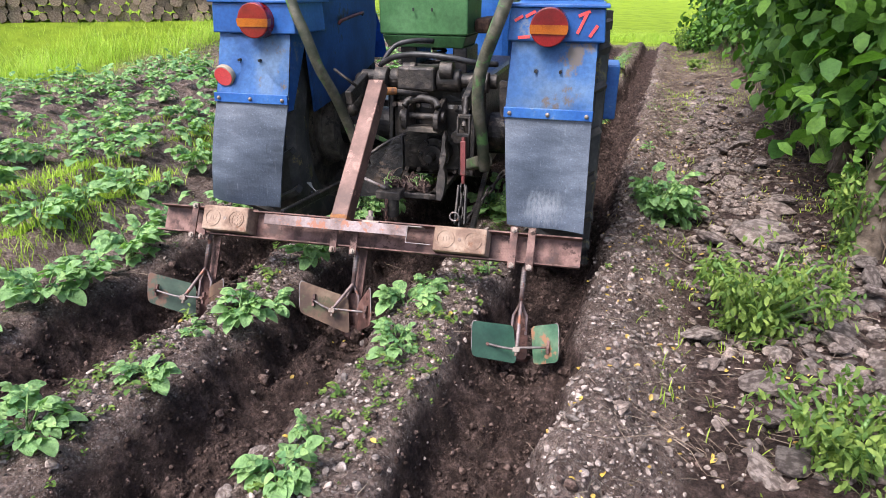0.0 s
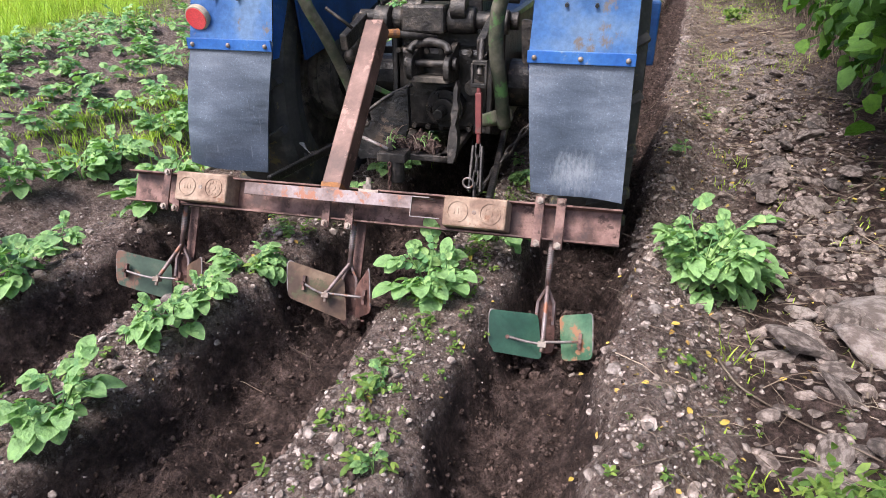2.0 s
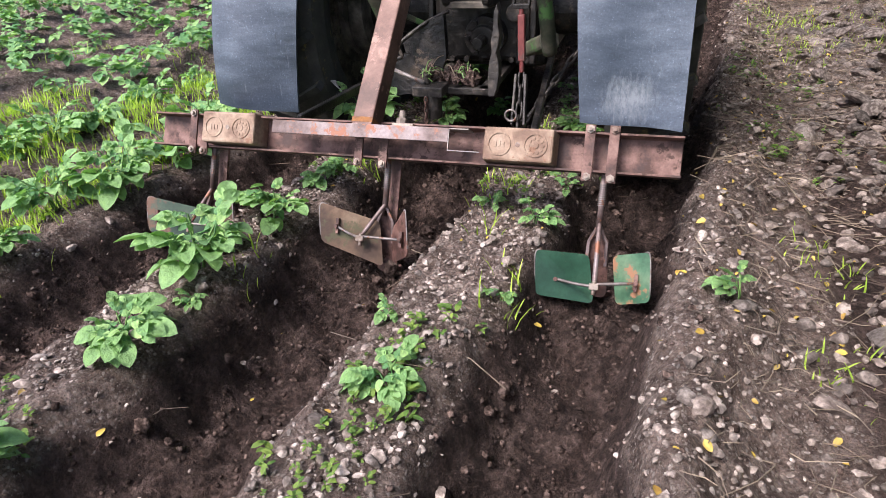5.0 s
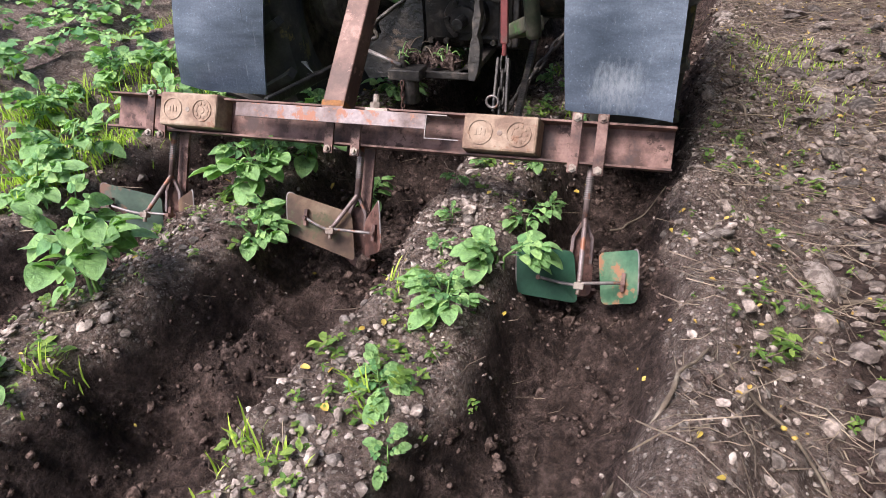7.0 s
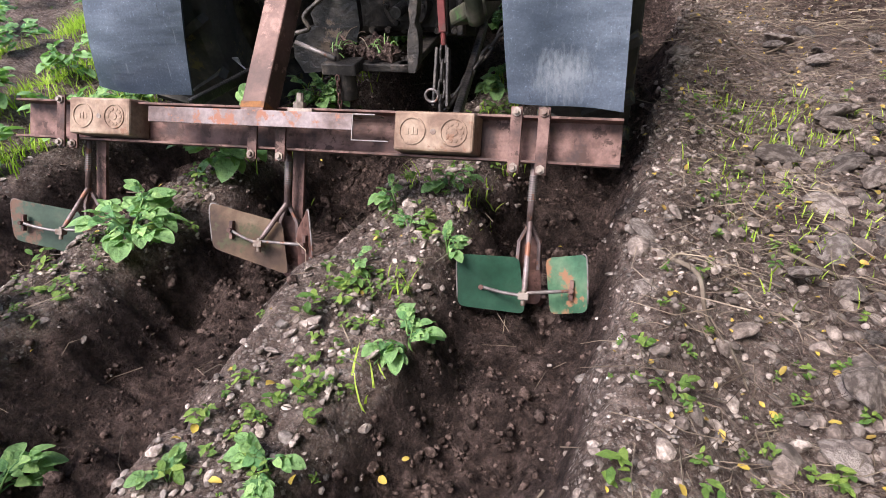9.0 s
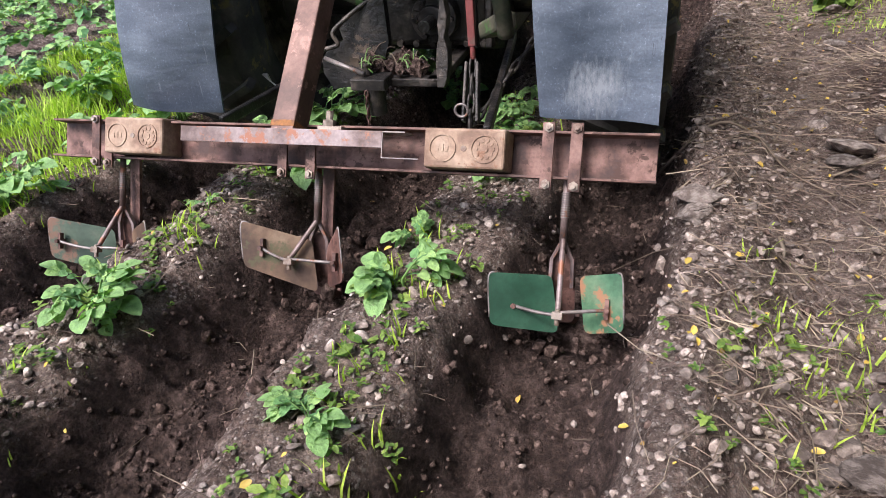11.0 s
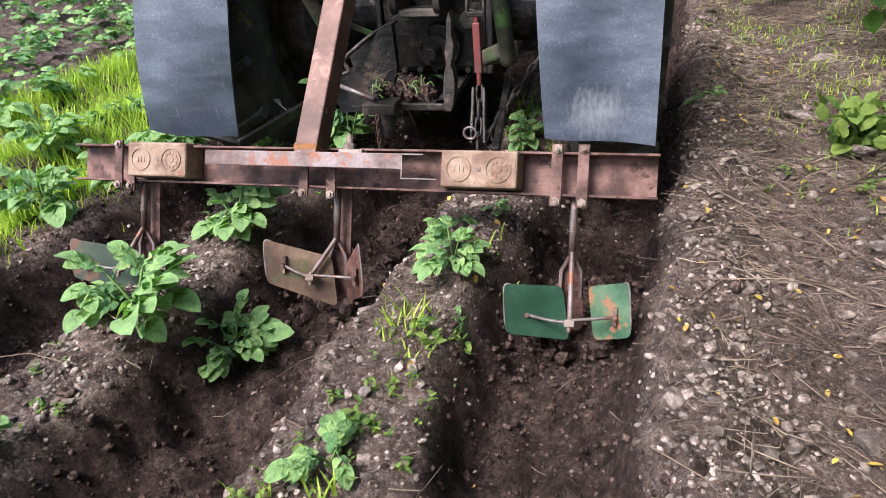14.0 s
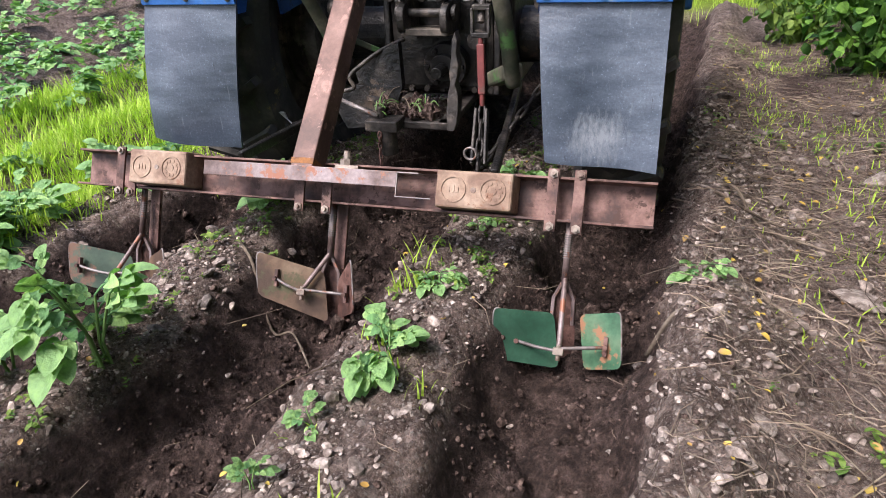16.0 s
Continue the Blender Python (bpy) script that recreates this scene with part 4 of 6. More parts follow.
    box((-0.06, 1.1, 0.80), (0.27, 1.25, 0.84), bm)
    part("seat_frame", bm, OILY, root, bevel=0.006)
    # gearbox and rear axle
    bm = box((-0.07, 0.72, 0.34), (0.40, 1.9, 0.80))
    box((-0.02, 0.66, 0.37), (0.35, 0.75, 0.70), bm)
    part("gearbox", bm, OILY, root, "black oily cast gearbox", bevel=0.025)
    part("rear_axle", rod((-0.55, 0.93, 0.52), (0.75, 0.93, 0.52), 0.10, None, 24), OILY, root, "oily axle tube")
    bm = rod((0.19, 0.66, 0.475), (0.19, 0.60, 0.475), 0.075, None, 28)
    rod((0.19, 0.61, 0.475), (0.19, 0.575, 0.475), 0.045, bm, 20)
    rod((0.19, 0.60, 0.475), (0.19, 0.50, 0.475), 0.02, bm, 12)
    for k in range(6):
        a = 2 * math.pi * k / 6
        rod((0.19 + 0.06 * math.cos(a), 0.61, 0.475 + 0.06 * math.sin(a)), (0.19 + 0.06 * math.cos(a), 0.585, 0.475 + 0.06 * math.sin(a)), 0.01, bm, 6)
    part("drive_shaft_cover", bm, OILY, root, "round bolted shaft cover", bevel=0.002)
    # hydraulic lift: shaft, cylinder, arms
    part("lift_shaft", rod((-0.17, 0.68, 0.80), (0.46, 0.68, 0.80), 0.032, None, 20), GREY_CAST, root, bevel=0.003)
    bm = box((0.02, 0.60, 0.755), (0.19, 0.74, 0.86))
    rod((0.19, 0.67, 0.80), (0.30, 0.67, 0.80), 0.05, bm, 20)
    rod((0.02, 0.67, 0.80), (-0.03, 0.67, 0.80), 0.045, bm, 20)
    part("lift_cylinder", bm, GREY_CAST, root, "cast lift housing", bevel=0.012)
    # top-link bracket: a yoke
    for x in (0.078, 0.222):
        part("yoke_cheek", plate(((x, 0.50, 0.60), (x, 0.50, 0.675), (x, 0.68, 0.73), (x, 0.68, 0.58)), 0.024, 0.03), GREY_CAST, root, "cast cheek of the top-link yoke", bevel=0.004)
    part("yoke_floor", plate(((0.07, 0.515, 0.602), (0.23, 0.515, 0.602), (0.235, 0.68, 0.585), (0.065, 0.68, 0.585)), 0.022, 0.015), DUSTY, root, "dusty yoke floor", bevel=0.003)
    part("yoke_roof", tube([(0.075, 0.535, 0.70), (0.09, 0.55, 0.722), (0.15, 0.55, 0.735), (0.21, 0.55, 0.722), (0.225, 0.535, 0.70)], 0.016, None, 10), GREY_CAST, root, smooth=True)
    part("yoke_pin", rod((0.05, 0.56, 0.655), (0.25, 0.56, 0.655), 0.014, None, 14), GREY_CAST, root, bevel=0.002)
    for x in (0.056, 0.244):
        part("pin_collar", rod((x - 0.008, 0.56, 0.655), (x + 0.008, 0.56, 0.655), 0.025, None, 16), GREY_CAST, root, bevel=0.003)
    # pin through the top of the square arm
    bm = rod((-0.02, 0.40, 0.775), (0.06, 0.46, 0.775), 0.016, None, 14)
    part("top_pin", bm, RUST_ORANGE, root, "rust-brown pin")
    part("top_link", rod((0.05, 0.45, 0.775), (0.16, 0.60, 0.74), 0.012, None, 12), GREY_CAST, root, smooth=True)
    # lift arms and drop rods
    for x in (-0.15, 0.36):
        part("lift_arm", bar((x, 0.70, 0.80), (x + 0.01, 0.42, 0.74), 0.03, 0.06), GREY_CAST, root, bevel=0.006)
    bm = rod((0.375, 0.42, 0.77), (0.379, 0.36, 0.66), 0.011, None, 12)
    for s in (-1, 1):
        bar((0.379 + s * 0.024, 0.36, 0.70), (0.381 + s * 0.024, 0.35, 0.63), 0.008, 0.02, bm, (0, 1, 0))
    box((0.355, 0.338, 0.622), (0.407, 0.362, 0.636), bm)
    box((0.355, 0.352, 0.695), (0.407, 0.376, 0.709), bm)
    part("drop_rod", bm, GREY_CAST, root, "worn lift rod with a square eye", bevel=0.002)
    bm = rod((0.381, 0.348, 0.635), (0.389, 0.323, 0.43), 0.008, None, 12)
    bar((0.382, 0.345, 0.605), (0.388, 0.328, 0.465), 0.022, 0.02, bm, (0, 1, 0))
    part("turnbuckle", bm, RED_PAINT, root, "faded red turnbuckle", bevel=0.003)
    chain_pts = [Vector((0.389, 0.323, 0.43)).lerp(Vector((0.402, 0.20, 0.27)), k / 4) for k in range(5)]
    for k, (p, q) in enumerate(zip(chain_pts, chain_pts[1:])):
        part("chain_link", loop_link(p, q, 0.013, 0.005, k % 2), GREY_CAST, root, smooth=True)
    for s in (-1, 1):
        part("clevis", bar((0.39 + s * 0.016, 0.31, 0.425), (0.402 + s * 0.02, 0.21, 0.29), 0.009, 0.024, None, (0, 1, 0)), GREY_CAST, root, bevel=0.003)
    part("pin_ring", ring_mesh((0.380, 0.205, 0.325), 0.018, 0.0042), STEEL, root, "steel pin ring", smooth=True)
    # lower links
    for a, b in (((-0.12, 0.85, 0.36), (-0.34, 0.12, 0.30)), ((0.40, 0.85, 0.36), (0.47, 0.12, 0.30))):
        part("lower_link", bar(a, b, 0.022, 0.034), OILY, root, "muddy dark lower link arm", bevel=0.006)
    # added pale plate by the lower link, standing for light seen under the tractor
    bm = plate(((-0.366, 0.42, 0.350), (-0.345, 0.42, 0.350), (-0.338, 0.42, 0.324), (-0.312, 0.42, 0.300), (-0.350, 0.42, 0.268), (-0.368, 0.42, 0.300), (-0.352, 0.42, 0.325)), 0.008, 0.003)
    part("light_gap_plate", bm, PALE_LIGHT_GAP, root, "pale plate standing for light seen under the tractor")
    part("gap_plate_dot", rod((-0.343, 0.414, 0.302), (-0.343, 0.418, 0.302), 0.007, None, 12), HOSE, root)
    part("gap_plate_bracket", bar((-0.33, 0.425, 0.30), (-0.245, 0.425, 0.325), 0.012, 0.02), GREY_CAST, root, bevel=0.002)
    c = [Vector((0.55, 0.75, 0.45)).lerp(Vector((0.40, 0.25, 0.27)), k / 9) for k in range(10)]
    for k, (p, q) in enumerate(zip(c, c[1:])):
        part("chain_link", loop_link(p, q, 0.014, 0.0055, k % 2), GREY_CAST, root, smooth=True)
    # drawbar frame under the shaft
    bm = box((0.02, 0.36, 0.335), (0.27, 0.40, 0.36))
    box((0.02, 0.36, 0.335), (0.06, 0.75, 0.36), bm)
    box((0.23, 0.36, 0.335), (0.275, 0.75, 0.36), bm)
    part("drawbar_frame", bm, GREY_CAST, root, "muddy drawbar frame", bevel=0.004)
    rim_line = [(0.282 + 0.62 * (x - 0.272), z) for x, z in ((0.278, 0.625), (0.292, 0.60), (0.288, 0.565), (0.300, 0.53), (0.294, 0.50), (0.284, 0.475), (0.300, 0.445), (0.302, 0.40), (0.294, 0.36), (0.280, 0.335),
                (0.244, 0.335), (0.240, 0.40), (0.246, 0.445), (0.258, 0.475), (0.252, 0.51), (0.262, 0.55), (0.264, 0.60))]
    bm = bmesh.new()
    near = [bm.verts.new((x, 0.355 + 0.18 * (z - 0.33), z)) for x, z in rim_line]
    back = [bm.verts.new((x, 0.40 + 0.18 * (z - 0.33), z)) for x, z in rim_line]
    bm.faces.new(near)
    bm.faces.new(back[::-1])
    for k in range(len(rim_line)):
        q = (k + 1) % len(rim_line)
        bm.faces.new((near[k], back[k], back[q], near[q]))
    bmesh.ops.recalc_face_normals(bm, faces=bm.faces[:])
    part("drawbar_bracket", bm, GREY_CAST, root, "dusty scalloped cast bracket", bevel=0.003)
    bm = rod((0.05, 0.34, 0.30), (0.05, 0.34, 0.41), 0.014, None, 12)
    box((0.01, 0.30, 0.34), (0.12, 0.38, 0.375), bm)
    rod((0.075, 0.33, 0.26), (0.075, 0.33, 0.35), 0.03, bm, 16)
    part("drawbar_pin", bm, GREY_CAST, root, "drawbar pin and clevis", bevel=0.004)
    part("lever", rod((-0.09, 0.36, 0.42), (0.05, 0.32, 0.385), 0.007), STEEL, root, smooth=True)
    c = [Vector((0.06, 0.30, 0.34)).lerp(Vector((0.062, 0.28, 0.20)), k / 8) for k in range(9)]
    for k, (p, q) in enumerate(zip(c, c[1:])):
        part("chain_link", loop_link(p, q, 0.008, 0.003, k % 2), RUST, root, smooth=True)
    part("wire_loop", tube([(0.09, 0.50, 0.585), (0.03, 0.44, 0.56), (-0.03, 0.40, 0.52), (-0.06, 0.38, 0.49), (-0.05, 0.38, 0.455), (-0.10, 0.37, 0.44), (-0.13, 0.36, 0.40), (-0.13, 0.36, 0.36)], 0.007), GREY_CAST, root, "bent grey rod", smooth=True)
    ring = [(0.09, 0.585), (0.03, 0.56), (-0.03, 0.52), (-0.06, 0.49), (-0.05, 0.455), (-0.10, 0.44), (-0.13, 0.40), (-0.13, 0.36), (-0.10, 0.31), (0.06, 0.33), (0.10, 0.45)]
    bm = bmesh.new()
    fr = [bm.verts.new((x, 0.40 + 0.25 * (z - 0.3) * 0.6, z)) for x, z in ring]
    bk = [bm.verts.new((x, 0.43 + 0.25 * (z - 0.3) * 0.6, z)) for x, z in ring]
    bm.faces.new(fr)
    bm.faces.new(bk[::-1])
    for i in range(len(ring)):
        j = (i + 1) % len(ring)
        bm.faces.new((fr[i], bk[i], bk[j], fr[j]))
    bmesh.ops.recalc_face_normals(bm, faces=bm.faces[:])
    part("hitch_plate", bm, OILY, root, "dark scalloped cast hitch plate")
    rr = random.Random(4)
    for k in range(14):
        size = rr.uniform(0.014, 0.032)
        at = Vector((rr.uniform(0.03, 0.22), rr.uniform(0.33, 0.46), 0.365 + rr.uniform(0, 0.035)))
        bm = bmesh.new()
        bmesh.ops.create_icosphere(bm, subdivisions=3, radius=1)
        for v in bm.verts:
            v.co = at + v.co * size * (1 + 0.5 * noise.noise(v.co * 2.3 + at * 40) + 0.25 * noise.noise(v.co * 6 + at * 40))
        part("mud_clump", bm, CLOD, root, "dried mud on the drawbar")
    for k in range(26):
        a = Vector((rr.uniform(0.04, 0.22), rr.uniform(0.32, 0.44), 0.385 + rr.uniform(0, 0.03)))
        b = a + Vector((rr.uniform(-0.05, 0.05), rr.uniform(-0.03, 0.03), rr.uniform(-0.01, 0.045)))
        part("torn_weed", tube([a, (a + b) / 2 + Vector((0, 0, 0.012)), b], 0.002, None, 4, (0.0024, 0.001)), POTATO_STEM if k % 3 else STRAW, root, "torn green weed caught on the drawbar")
    # bolt heads and ribs on the castings
    for k in range(7):
        part("bolt_head", rod((-0.01 + 0.058 * k, 0.665, 0.685), (-0.01 + 0.058 * k, 0.645, 0.685), 0.011, None, 6), GREY_CAST, root)
        part("bolt_head", rod((-0.01 + 0.058 * k, 0.665, 0.385), (-0.01 + 0.058 * k, 0.645, 0.385), 0.011, None, 6), GREY_CAST, root)
    for x in (-0.03, 0.31, 0.36):
        part("casting_rib", bar((x, 0.66, 0.37), (x, 0.70, 0.79), 0.022, 0.05, None, (0, 1, 0)), OILY, root, bevel=0.005)
    part("filler_cap", rod((0.30, 0.64, 0.56), (0.30, 0.60, 0.56), 0.03, None, 18), GREY_CAST, root, bevel=0.003)
    for x, z, s in ((-0.06, 0.80, 0.05), (0.07, 0.84, 0.035), (0.24, 0.845, 0.04), (0.40, 0.80, 0.045)):
        part("lift_joint", rod((x - 0.03, 0.64, z), (x + 0.03, 0.64, z), s, None, 18), GREY_CAST, root, bevel=0.006)
    part("wire", tube([(-0.05, 0.40, 0.75), (-0.02, 0.37, 0.70), (-0.03, 0.37, 0.64)], 0.003), STEEL, root, smooth=True)
    # side bracket with holes
    bm = plate(((0.48, 0.60, 0.82), (0.58, 0.62, 0.80), (0.60, 0.62, 0.62), (0.49, 0.60, 0.66)), 0.03, 0.02)
    rod((0.525, 0.60, 0.775), (0.525, 0.565, 0.775), 0.026, bm, 14)
    part("axle_bracket", bm, GREY_CAST, root, "pale cast axle bracket with bolt")
    part("bracket_hole", rod((0.528, 0.592, 0.715), (0.528, 0.582, 0.715), 0.016, None, 14), HOSE, root)
    # support tubes and hoses
    part("support_tube", tube([(-0.40, 0.34, 1.42), (-0.316, 0.305, 1.131), (-0.263, 0.30, 1.005), (-0.228, 0.335, 0.871), (-0.2, 0.40, 0.763), (-0.167, 0.478, 0.605), (-0.149, 0.516, 0.507)], 0.022, None, 12), GREEN_TUBE, root,
         "old green support tube with bare patches", smooth=True)
    part("support_tube", tube([(0.62, 0.33, 1.42), (0.541, 0.285, 1.142), (0.506, 0.285, 1.043), (0.46, 0.325, 0.929), (0.44, 0.34, 0.854), (0.435, 0.361, 0.742), (0.448, 0.41, 0.595), (0.455, 0.459, 0.461)], 0.025, None, 12), GREEN_TUBE, root,
         "old green support tube with bare patches", smooth=True)
    part("tube_foot", bar((0.455, 0.46, 0.50), (0.37, 0.60, 0.44), 0.07, 0.05), GREEN_TUBE, root, bevel=0.01)
    part("brace", bar((-0.16, 0.52, 0.60), (0.02, 0.70, 0.46), 0.03, 0.02), GREEN_TUBE, root, bevel=0.004)
    part("hydraulic_hose", tube([(-0.08, 0.70, 0.86), (0.0, 0.66, 0.895), (0.12, 0.63, 0.91), (0.26, 0.63, 0.90), (0.36, 0.66, 0.88), (0.45, 0.72, 0.87)], 0.013), HOSE, root, "black rubber hydraulic hose", smooth=True)
    part("hydraulic_hose", tube([(-0.10, 0.72, 0.84), (-0.04, 0.76, 0.93), (0.05, 0.80, 0.955), (0.12, 0.86, 0.95)], 0.012), HOSE, root, "black rubber hydraulic hose", smooth=True)
    part("thin_rod", rod((-0.20, 0.42, 0.86), (-0.11, 0.44, 0.79), 0.006), GREY_CAST, root, smooth=True)
    bm = bmesh.new()
    for k in range(5):
        bmesh.ops.create_uvsphere(bm, u_segments=10, v_segments=8, radius=0.04, matrix=Matrix.Translation((-0.20 + 0.012 * (k % 3), 0.62 + 0.02 * k, 0.66 + 0.03 * k)) @ Matrix.Diagonal((0.7, 1, 0.9, 1)))
    part("valve_block", bm, GREY_CAST, root, "greasy valve block", smooth=True)
    # body ahead of the seat
    bm = box((-0.14, 1.9, 0.62), (0.34, 3.05, 1.25))
    part("engine_hood", bm, BLUE, root, "blue engine hood", bevel=0.05)
    part("platform", box((-0.33, 1.25, 0.55), (0.53, 1.95, 0.60)), OILY, root, bevel=0.006)
    part("front_axle", rod((-0.42, 2.75, 0.30), (0.62, 2.75, 0.30), 0.04), OILY, root)
    part("front_block", box((-0.03, 2.5, 0.28), (0.23, 2.95, 0.66)), OILY, root, bevel=0.02)
    return root, wheels


def ring_mesh(center, r, thick):
    c = Vector(center)
    pts = []
    for k in range(15):
        a = 2 * math.pi * k / 14
        pts.append(c + Vector((r * math.cos(a), 0, r * math.sin(a))))
    return tube(pts, thick, None, 6)


def loop_link(p, q, half, thick, turned):
    """One oval chain link from p to q."""
    d = (q - p)
    z = d.normalized()
    x = Vector((1, 0, 0)) if not turned else Vector((0, 1, 0))
    x = (x - x.dot(z) * z).normalized()
    l = d.length * 0.66
    c = (p + q) / 2
    bm = bmesh.new()
    ringverts = []
    n = 8
    for k in range(n):
        a = 2 * math.pi * k / n
        rad = (x * math.sin(a) + z * math.cos(a)).normalized()
        side = z.cross(x)
        p0 = c + x * half * 0.75 * math.sin(a) + z * l * math.cos(a)
        ringverts.append([bm.verts.new(p0 + thick * (math.cos(b) * rad + math.sin(b) * side)) for b in (2 * math.pi * j / 5 for j in range(5))])
    for u, v in zip(ringverts, ringverts[1:] + ringverts[:1]):
        for j in range(5):
            bm.faces.new((u[j], u[(j + 1) % 5], v[(j + 1) % 5], v[j]))
    bmesh.ops.recalc_face_normals(bm, faces=bm.faces[:])
    return bm


TRACTOR, WHEELS = build_tractor()


# ---------------------------------------------------------------- small shapes, joined by the thousand
RNG = np.random.RandomState(12)


def tri_mesh(name, verts, tris, material, smooth=False):
    me = bpy.data.meshes.new(name)
    verts, tris = np.asarray(verts, np.float32), np.asarray(tris, np.int32)
    me.vertices.add(len(verts))
    me.vertices.foreach_set("co", verts.ravel())
    me.loops.add(tris.size)
    me.loops.foreach_set("vertex_index", tris.ravel())
    me.polygons.add(len(tris))
    me.polygons.foreach_set("loop_start", np.arange(0, tris.size, 3, dtype=np.int32))
    me.update(calc_edges=True)
    me.polygons.foreach_set("use_smooth", np.full(len(tris), smooth))
    me.materials.append(material)
    return me


def turns(rx, ry, rz):
    """Rotation matrices for arrays of angles."""
    cx, sx, cy, sy, cz, sz = np.cos(rx), np.sin(rx), np.cos(ry), np.sin(ry), np.cos(rz), np.sin(rz)
    o, i = np.zeros_like(cx), np.ones_like(cx)
    a = np.stack([np.stack([i, o, o], -1), np.stack([o, cx, -sx], -1), np.stack([o, sx, cx], -1)], -2)
    b = np.stack([np.stack([cy, o, sy], -1), np.stack([o, i, o], -1), np.stack([-sy, o, cy], -1)], -2)
    c = np.stack([np.stack([cz, -sz, o], -1), np.stack([sz, cz, o], -1), np.stack([o, o, i], -1)], -2)
    return c @ b @ a


def strew(shapes, places, rots, scales):
    """Joins copies of (verts, tris) shapes; scales: one or three numbers a copy."""
    scales = np.asarray(scales, float)
    if scales.ndim == 1:
        scales = np.repeat(scales[:, None], 3, 1)
    pick = RNG.randint(0, len(shapes), len(places))
    vs, ts, base = [], [], 0
    for k, (v, t) in enumerate(shapes):
        m = pick == k
        n = int(m.sum())
        if not n:
            continue
        p = np.einsum("nij,nvj->nvi", rots[m], v[None] * scales[m][:, None]) + places[m][:, None]
        vs.append(p.reshape(-1, 3))
        ts.append((t[None] + (np.arange(n) * len(v))[:, None, None] + base).reshape(-1, 3))
        base += n * len(v)
    return np.concatenate(vs), np.concatenate(ts)


def leaflet(length, width, fold=0.25, droop=0.35, n=4, tip=0.0, wavy=0.0):
    """A pointed oval leaf along +y, folded on its midrib and drooping."""
    v, t = [(0, 0, 0)], []
    for k in range(1, n + 1):
        u = k / (n + 0.6)
        w = width * (1 - (2 * min(1, u) ** 0.8 - 1) ** 2) ** 0.5
        y, z = length * u, -droop * length * u * u
        wv = wavy * width * (1 if k % 2 else -1)
        v += [(-w / 2, y - tip, z + fold * w / 2 + wv), (0, y, z), (w / 2, y - tip, z + fold * w / 2 - wv)]
    v.append((0, length, -droop * length))
    t += [(0, 2, 1), (0, 3, 2)]
    for k in range(n - 1):
        a, b = 1 + 3 * k, 4 + 3 * k
        t += [(a, a + 1, b), (a + 1, b + 1, b), (a + 1, a + 2, b + 1), (a + 2, b + 2, b + 1)]
    a, e = 1 + 3 * (n - 1), len(v) - 1
    t += [(a, a + 1, e), (a + 1, a + 2, e)]
    return np.array(v, float), np.array(t)


def join(pieces):
    vs, ts, base = [], [], 0
    for v, t in pieces:
        vs.append(v)
        ts.append(t + base)
        base += len(v)
    return np.concatenate(vs), np.concatenate(ts)


def moved(shape, rx=0, ry=0, rz=0, at=(0, 0, 0), size=1.0):
    r = np.array(Euler((rx, ry, rz)).to_matrix())
    return (shape[0] * size) @ r.T + np.array(at), shape[1]


def strip(points, r0, r1):
    """A thin three-sided stalk through points."""
    p = np.array(points, float)
    v, t = [], []
    for i, q in enumerate(p):
        d = p[min(i + 1, len(p) - 1)] - p[max(i - 1, 0)]
        d /= np.linalg.norm(d) + 1e-9
        x = np.cross(d, (0.31, 0.2, 0.93))
        x /= np.linalg.norm(x) + 1e-9
        y = np.cross(d, x)
        r = r0 + (r1 - r0) * i / (len(p) - 1)
        for k in range(3):
            a = 2 * math.pi * k / 3
            v.append(q + r * (math.cos(a) * x + math.sin(a) * y))
    for i in range(len(p) - 1):
        for k in range(3):
            a, b = 3 * i + k, 3 * i + (k + 1) % 3
            t += [(a, b, b + 3), (a, b + 3, a + 3)]
    return np.array(v), np.array(t)


def potato_leaf(seed, plain=False):
    """A compound leaf: end leaflet and two or three pairs along a drooping rib."""
    r = np.random.RandomState(seed)
    pieces = []
    n = 2 + seed % 2
    rib = lambda u: np.array((0, 0.07 * u, 0.03 * u - 0.045 * u * u))
    pieces.append(moved(leaflet(0.064, 0.056, 0.36, 0.36, 2 if plain else 7, 0.002, 0.01), -0.05, 0, r.uniform(-0.2, 0.2), rib(0.95)))
    for k in range(n):
        u = 0.86 - 0.33 * k
        for s in (-1, 1):
            size = (0.95 - 0.22 * k) * r.uniform(0.85, 1.1)
            pieces.append(moved(leaflet(0.048, 0.040, 0.36, 0.36, 2 if plain else 6, 0.002, 0.01), 0.05 + r.uniform(-0.3, 0.2), s * 0.25, -s * (1.0 + r.uniform(-0.2, 0.2)), rib(u), size))
    if not plain:
        pieces.append(strip([rib(0), rib(0.35), rib(0.7), rib(1.0)], 0.0028, 0.0016))
    return join(pieces)


LEAF_SHAPES = [potato_leaf(k) for k in range(4)]
FAR_SHAPES = [potato_leaf(k, True) for k in range(4)]
LEAF_MESHES = [tri_mesh("potato_leaf", v, t, POTATO_LEAF, True) for v, t in LEAF_SHAPES]


